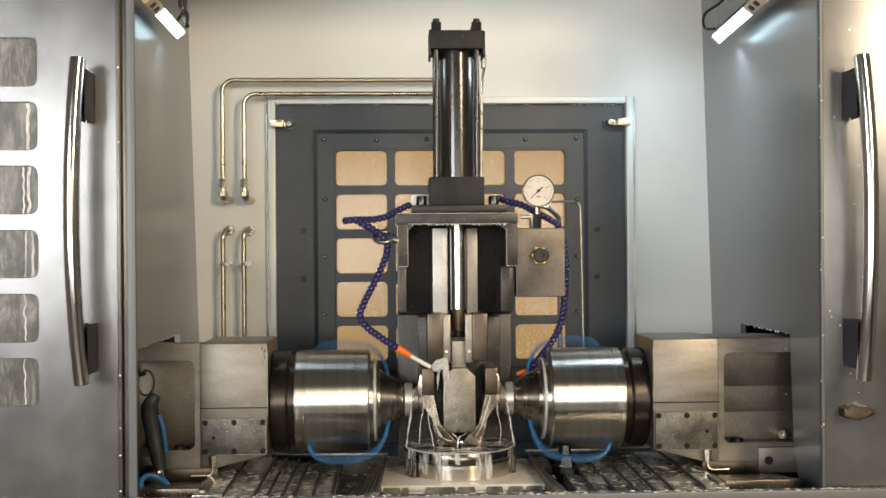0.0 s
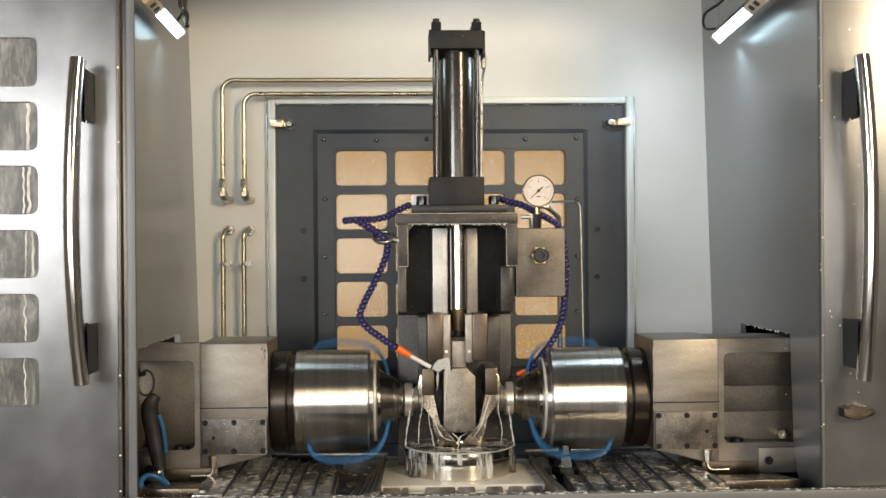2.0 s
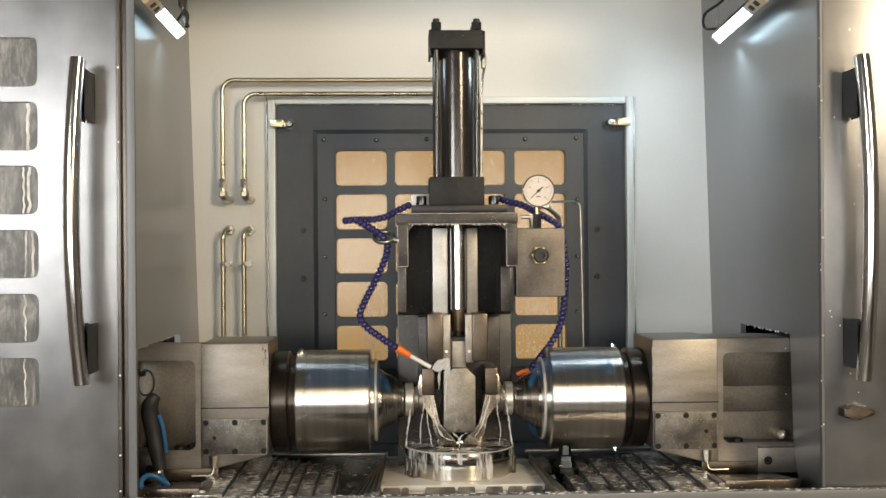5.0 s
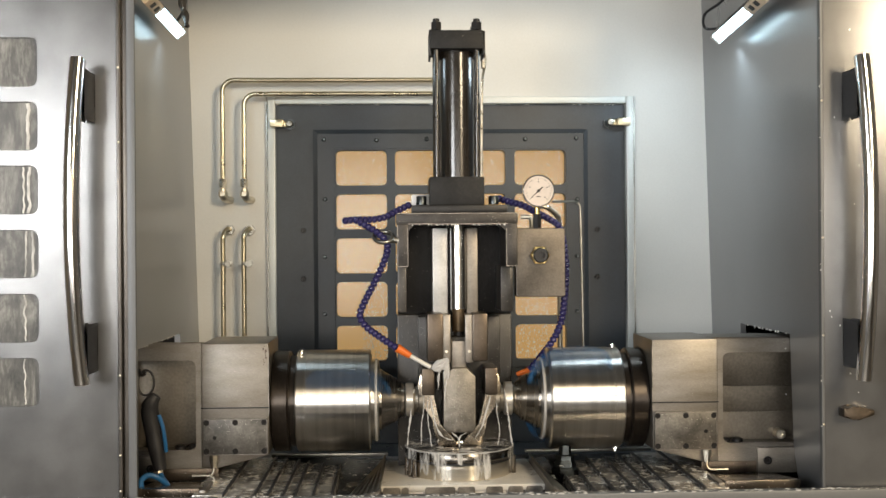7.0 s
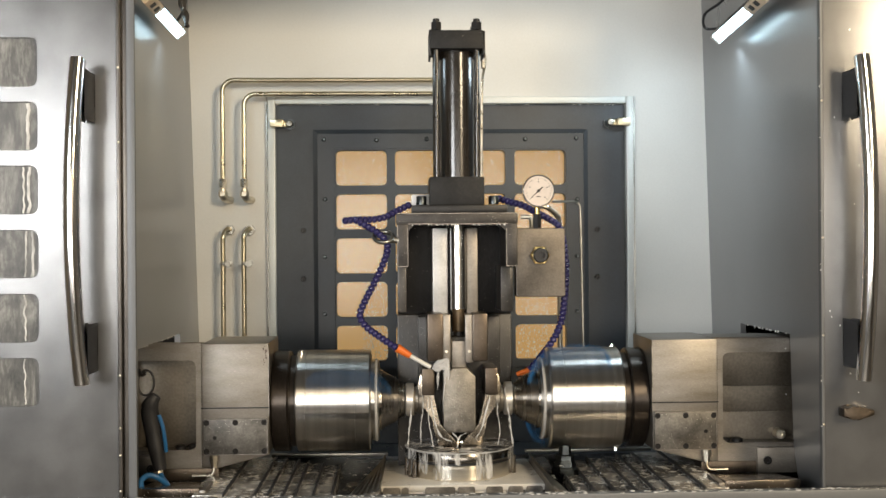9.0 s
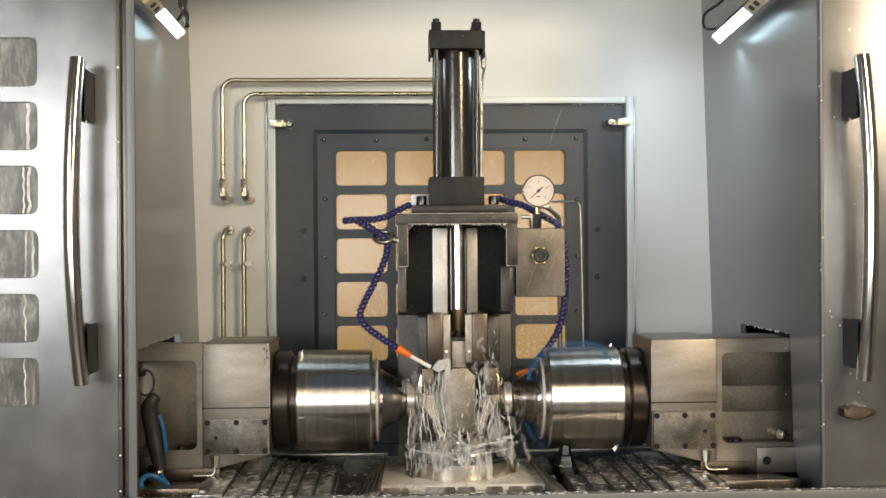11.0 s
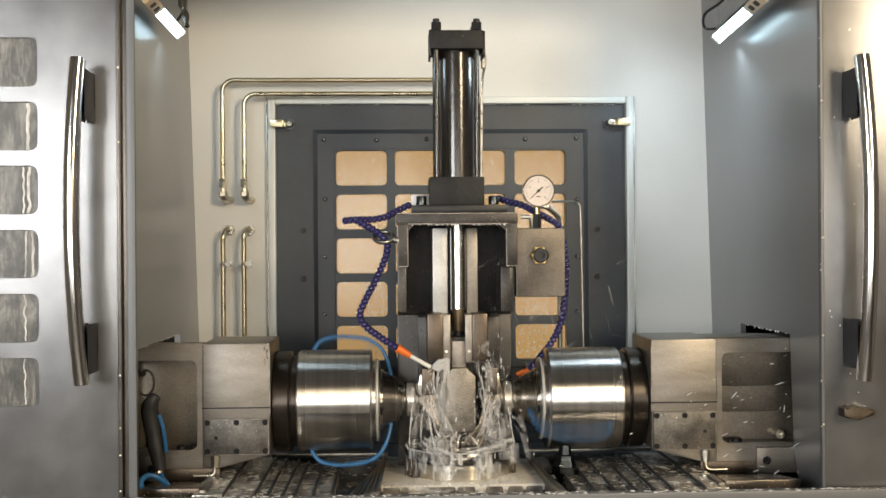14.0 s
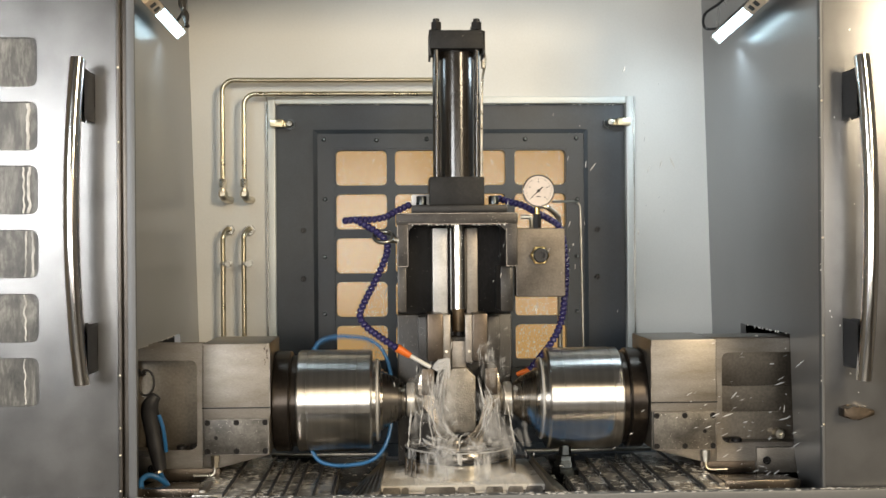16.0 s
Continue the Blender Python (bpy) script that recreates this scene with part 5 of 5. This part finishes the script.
# heavier splash that rises round the workpiece late in the cut
bm = bmesh.new()
bmesh.ops.create_icosphere(bm, subdivisions=1, radius=1)
drop_mesh = bpy.data.meshes.new("drop")
bm.to_mesh(drop_mesh)
bm.free()
drop_mesh.materials.append(M_SPRAY)
drop_mesh.shade_smooth()
SPLASH, BURSTS = [], []
for path, r in (([(0.049, 2.235, 1.1051), (0.0539, 2.225, 1.0718), (0.0481, 2.22, 1.0295), (0.0531, 2.215, 0.9927)], 0.0040),
                ([(0.036, 2.24, 1.0917), (0.0303, 2.235, 1.0546), (0.0375, 2.23, 1.0121), (0.0221, 2.22, 0.9816)], 0.0032),
                ([(0.0685, 2.235, 1.1136), (0.0615, 2.225, 1.0824), (0.0729, 2.22, 1.0346), (0.0878, 2.2, 0.9841)], 0.0046),
                ([(0.0857, 2.23, 1.1193), (0.0797, 2.225, 1.0715), (0.0867, 2.22, 1.0237), (0.0803, 2.2, 0.9842)], 0.0048),
                ([(0.1126, 2.225, 1.0011), (0.1048, 2.2, 0.9838), (0.1129, 2.175, 0.9616), (0.1092, 2.17, 0.9205)], 0.0075),
                ([(0.0962, 2.22, 0.9914), (0.0833, 2.195, 0.9775), (0.0887, 2.178, 0.9487), (0.0799, 2.172, 0.9206)], 0.0060),
                ([(0.1295, 2.22, 0.9963), (0.1385, 2.195, 0.9736), (0.133, 2.178, 0.9481), (0.1367, 2.172, 0.9197)], 0.0058),
                ([(0.1508, 2.235, 1.1126), (0.1541, 2.225, 1.0706), (0.1491, 2.22, 1.0229), (0.1517, 2.2, 0.9832)], 0.0040),
                ([(0.1675, 2.23, 1.0806), (0.1777, 2.225, 1.0488), (0.1663, 2.22, 1.0152), (0.1785, 2.215, 0.9772)], 0.0046),
                ([(0.1853, 2.235, 1.0906), (0.1955, 2.23, 1.0641), (0.19, 2.22, 1.0224), (0.2022, 2.215, 0.9801)], 0.0036),
                ([(0.1649, 2.225, 1.0705), (0.1493, 2.22, 1.0444), (0.153, 2.215, 1.0075), (0.1346, 2.2, 0.9781)], 0.0036),
                ([(0.2096, 2.24, 1.0789), (0.2175, 2.235, 1.0415), (0.2103, 2.23, 1.0045), (0.2225, 2.225, 0.962)], 0.0028),
                ([(0.1798, 2.24, 1.1769), (0.1748, 2.235, 1.1448), (0.1807, 2.23, 1.1128), (0.174, 2.23, 1.0805)], 0.0022),
                ([(0.1696, 2.25, 1.1653), (0.1621, 2.24, 1.1337), (0.168, 2.235, 1.0995)], 0.0018),
                ([(0.0402, 2.215, 0.9876), (0.058, 2.2, 0.9792), (0.0873, 2.19, 0.9762), (0.1135, 2.185, 0.9725)], 0.0095),
                ([(0.1135, 2.185, 0.9725), (0.1457, 2.19, 0.9754), (0.173, 2.2, 0.9776), (0.2018, 2.21, 0.9798)], 0.0095),
                ([(-0.0186, 2.155, 0.917), (0.0232, 2.17, 0.9218), (0.0648, 2.16, 0.9169), (0.0964, 2.165, 0.9196)], 0.0050),
                ([(0.1173, 2.165, 0.9172), (0.1589, 2.16, 0.9134), (0.2071, 2.17, 0.9191), (0.253, 2.157, 0.9137)], 0.0050)):
    pts = [Vector(p) for p in path]
    line = curve(pts, 8)
    ob = thing("coolant_splash", pts[0], "milky coolant thrown up round the workpiece", "coolant", "coolant splash")
    if r >= 0.004:
        part("strand", ribbon(pts, r * 0.38, ragged=1.0, grain=70.0), M_WATER, ob, "thick white run of coolant")
    for k in range(10):
        veil = k < 3
        m = random.randrange(0, len(line) - 5)
        off = Vector((random.gauss(0, 0.011), random.uniform(-0.012, 0.004), random.gauss(0, 0.009)))
        end = min(len(line) - 1, m + (random.randint(6, 14) if veil else random.randint(3, 8)))
        seg = [line[m] + off, line[(m + end) // 2] + off + Vector((random.gauss(0, 0.004), 0, 0)), line[end] + off]
        if veil:
            bm = ribbon(seg, r * random.uniform(1.6, 3.4), ragged=0.9, grain=55.0)
            for v in bm.verts:
                v.co.y = seg[0].y + (v.co.y - seg[0].y) * 0.3
            part("veil", bm, M_TORN, ob, "thin glassy sheet of coolant")
        else:
            part("strand", ribbon(seg, r * random.choice((0.08, 0.11, 0.15, 0.2, 0.32)), ragged=0.9, grain=110.0), M_SPLASH, ob)
    for k in range(9):
        q = random.uniform(0.0006, 0.0017)
        o = new("drop", drop_mesh)
        o.parent = ob
        o.matrix_local = Matrix.Translation(random.choice(line) - pts[0] + Vector((random.gauss(0, 0.016), random.uniform(-0.02, 0.0), random.gauss(0, 0.014)))) @ pose(0, 0, 0, 0, random.gauss(0, 25)) @ Matrix.Diagonal((q, q, q * random.uniform(1, 5), 1))
    SPLASH.append(ob)


def burst(src, v, n):
    """A handful of flying drops, drawn out along their way."""
    ob = thing("coolant_spray", src, "flying drops of milky coolant over the workpiece", "coolant", "coolant spray")
    d = v.normalized()
    q = d.to_track_quat("Z", "Y").to_matrix().to_4x4()
    for k in range(n):
        off = d * random.uniform(-0.05, 0.10) + Vector((random.gauss(0, 0.07), random.gauss(0, 0.03), random.gauss(0, 0.065)))
        r = random.choice((0.0005, 0.0006, 0.0007, 0.0010, 0.0014))
        o = new("drop", drop_mesh)
        o.parent = ob
        o.matrix_local = Matrix.Translation(off) @ pose(0, 0, 0, 0, random.gauss(0, 12)) @ q @ Matrix.Diagonal((r, r, r * random.uniform(2, 9), 1))
    return ob


for i in range(44):
    if i % 4 == 3:
        src, v = Vector((XC - 0.07, 2.24, AXZ + 0.01)), Vector((random.uniform(-0.7, 0.2), random.uniform(-0.25, 0.05), random.uniform(0.9, 2.0)))
    elif i % 4 == 1:
        src, v = Vector((XC + 0.10, 2.22, AXZ - 0.02)), Vector((random.uniform(1.6, 2.6), random.uniform(-0.35, -0.15), random.uniform(0.3, 1.2)))
    else:
        src, v = Vector((XC + 0.06, 2.24, AXZ + 0.02)), Vector((random.uniform(0.0, 0.9), random.uniform(-0.25, 0.1), random.uniform(1.4, 3.1)))
    BURSTS.append((burst(src, v, 12 if i % 4 == 1 else 20), src, v, 10.87 + 0.118 * i))

# drops that cling to the panes and beads on the wet sill
bm = bmesh.new()
for i in range(4):
    for j in range(5):
        thick = j >= 3 and i in (0, 3)
        for k in range(190 if thick else 90 if i < 2 else 36):
            r = random.choice((0.0007, 0.0009, 0.0011, 0.0013, 0.0018))
            lo_, hi_ = hx[i] if not thick else ((hx[i][0] + hx[i][1]) / 2, hx[i][1]) if i == 0 else (hx[i][0], (hx[i][0] + hx[i][1]) / 2 + 0.02)
            m = Matrix.Translation((random.uniform(lo_, hi_), 2.7515, random.uniform(*hz[j]))) @ Matrix.Diagonal((r, r * 0.5, r * random.uniform(1, 1.8), 1))
            bmesh.ops.create_icosphere(bm, subdivisions=1, radius=1, matrix=m)
part("drops", bm, M_BEAD, rear, "coolant drops on the panes")["kind"] = "stuff"
bm = bmesh.new()
zs_ = 0.9438
for k in range(260):
    r = random.uniform(0.001, 0.0028)
    m = Matrix.Translation((random.uniform(-0.6, 0.9), 1.934 + random.uniform(-0.008, 0.008), zs_)) @ Matrix.Diagonal((r * random.uniform(1, 2.4), r, r * 0.5, 1))
    bmesh.ops.create_icosphere(bm, subdivisions=1, radius=1, matrix=m)
solo("sill_drops", bm, M_DROP, "coolant beads lying along the steel sill", "drops", kind="stuff")
bm = bmesh.new()
for k in range(26):
    x = random.choice((0.7126 - 0.001, 0.7184 + random.uniform(0.0, 0.07), -0.4576))
    r = random.uniform(0.0006, 0.0013)
    m = Matrix.Translation((x, 1.9475, random.uniform(0.96, 1.75))) @ Matrix.Diagonal((r, r * 0.5, r * 1.4, 1))
    bmesh.ops.create_icosphere(bm, subdivisions=1, radius=1, matrix=m)
for a, b, n in (((0.735, 2.49, 1.1850), (0.735, 2.19, 1.1850), 22), ((-0.465, 2.13, 1.1750), (-0.465, 2.50, 1.1750), 26), ((-0.2806, 2.714, 1.6855), (0.5299, 2.714, 1.6849), 46), ((0.7249, 2.17, 1.1662), (0.7258, 2.17, 0.9859), 2), ((0.025, 2.232, 1.3962), (0.205, 2.232, 1.3962), 34)):
    for k in range(n):
        r = random.uniform(0.0008, 0.0018)
        m = Matrix.Translation(Vector(a).lerp(Vector(b), random.random())) @ Matrix.Diagonal((r, r, r * random.uniform(1.0, 1.8), 1))
        bmesh.ops.create_icosphere(bm, subdivisions=1, radius=1, matrix=m)
solo("door_drops", bm, M_DROP, "small coolant drops hanging on door and sheet edges", "drops", kind="stuff")

# rivets along the door edge folds
for owner, u_, zs2 in ((left, -0.4594, (1.1452, 1.0584, 1.0141, 0.9547, 1.53, 1.6526)), (right, 0.7155, (1.596, 1.3649, 1.1999, 1.049))):
    for z in zs2:
        part("rivet", lathe([(0.001, 0.0022), (-0.0006, 0.002), (-0.0012, 0.001)], (u_, 1.9435 if owner is left else 1.9475, z), "y", 10), M_ZINC, owner)
# steel rest strip and chips on the pallet corners
chips = bmesh.new()
for k in range(160):
    x, y = random.uniform(-0.35, 0.62), random.uniform(2.04, 2.33)
    if abs(x - XC) < 0.17:
        continue
    p = Vector((x, y, zw + 0.0005))
    a = random.uniform(0, 6.28)
    l = random.uniform(0.002, 0.007)
    tube([p, p + Vector((l * math.cos(a), l * math.sin(a), 0.0012)), p + Vector((1.6 * l * math.cos(a + 0.5), 1.6 * l * math.sin(a + 0.5), 0.0004))], 0.0005, 4, chips)
solo("swarf", chips, M_ZINC, "fine bright steel chips scattered on the way covers", "swarf", kind="stuff")

bundle = thing("cable_bundle", (-0.4167, 2.29, 1.8486), "dark wet cable bundle behind the work lamp", "cable")
for k in range(4):
    o = Vector((0.004 * math.cos(k * 1.6), 0.004 * math.sin(k * 1.6), 0))
    part("cable", tube(curve([Vector((-0.4209, 2.29, 1.8706)) + o, Vector((-0.4159, 2.285, 1.8278)) - o, Vector((-0.4086, 2.28, 1.8071)) + o, Vector((-0.4047, 2.275, 1.7821)) - 0.6 * o], 6), 0.0036, 8), M_BLACKWET, bundle)

# ---- motion of the machine ----


def motions():
    step = 0.0011
    feed = ((0.0, 0.0), (3.0, 0.0), (4.2, 0.8), (6.3, 1.9), (9.0, 2.2), (11.3, 3.9), (12.5, 4.0), (16.0, 4.0))
    for head, sign in ((head_l, 1.0), (head_r, -0.85)):
        b = HOME[head.name]
        walk(head, [(t, pose(b.x + sign * k * step, b.y, b.z)) for t, k in feed])
    # the running coolant trembles
    rng = random.Random(3)
    for ob in STREAMS:
        b, a, w = HOME[ob.name], rng.uniform(0, 6.28), rng.uniform(0.0006, 0.0016)
        walk(ob, [(k / 5, pose(b.x + w * math.sin(a + 2.7 * k), b.y, b.z - w * (0.5 + 0.5 * math.sin(2 * a + 1.9 * k)), 0, 1.8 * math.sin(a + 1.3 * k), 9 * math.sin(a + 2.1 * k)))
                  for k in range(81)])
    for ob in SHEETS:
        b, a = HOME[ob.name], rng.uniform(0, 6.28)
        walk(ob, [(k / 5, pose(b.x, b.y, b.z - 0.0006 * (1 + math.sin(a + 2.3 * k)), 0, 0, 1.6 * math.sin(a + 2.1 * k))) for k in range(81)])
    sump = 0.50
    for ob in SPLASH:
        b, a = HOME[ob.name], rng.uniform(0, 6.28)
        w = rng.uniform(0.002, 0.005)
        rows = [(0.0, pose(b.x, b.y, b.z - sump)), (9.6, pose(b.x, b.y, b.z - sump)), (10.6, pose(b.x, b.y, b.z - 0.05))]
        rows += [(11.0 + k / 15, pose(b.x + w * math.sin(a + 2.3 * k), b.y + 0.3 * w * math.sin(a + k), b.z + 3.5 * w * math.sin(2 * a + 2.4 * k), 0,
                                      6 * math.sin(a + 1.7 * k), 25 * math.sin(a + 2.9 * k))) for k in range(76)]
        walk(ob, rows)
    for ob, src, v, t0 in BURSTS:
        low = pose(src.x, src.y, src.z - 0.55)
        rows = [(0.0, low), (t0 - 0.067, low), (t0, pose(*src))]
        for k in range(1, 12):
            u = k / 15
            p = src + v * u + Vector((0, 0, -4.9 * u * u))
            if t0 + u >= 15.97 or p.z < src.z - 0.6 or p.x > XR - 0.02:
                break
            rows.append((t0 + u, pose(*p)))
        rows.append((16.0, rows[-1][1]))
        walk(ob, rows)
    for rotor, head, rate, start in ((rotor_l, head_l, -180 / 0.2863, 1.09), (rotor_r, head_r, 180 / 0.2868, 1.195)):
        b = HOME[rotor.name] - HOME[head.name]
        walk(rotor, [(i / 10, pose(b.x, b.y, b.z, rate * (i / 10 - start))) for i in range(161)])


motions()
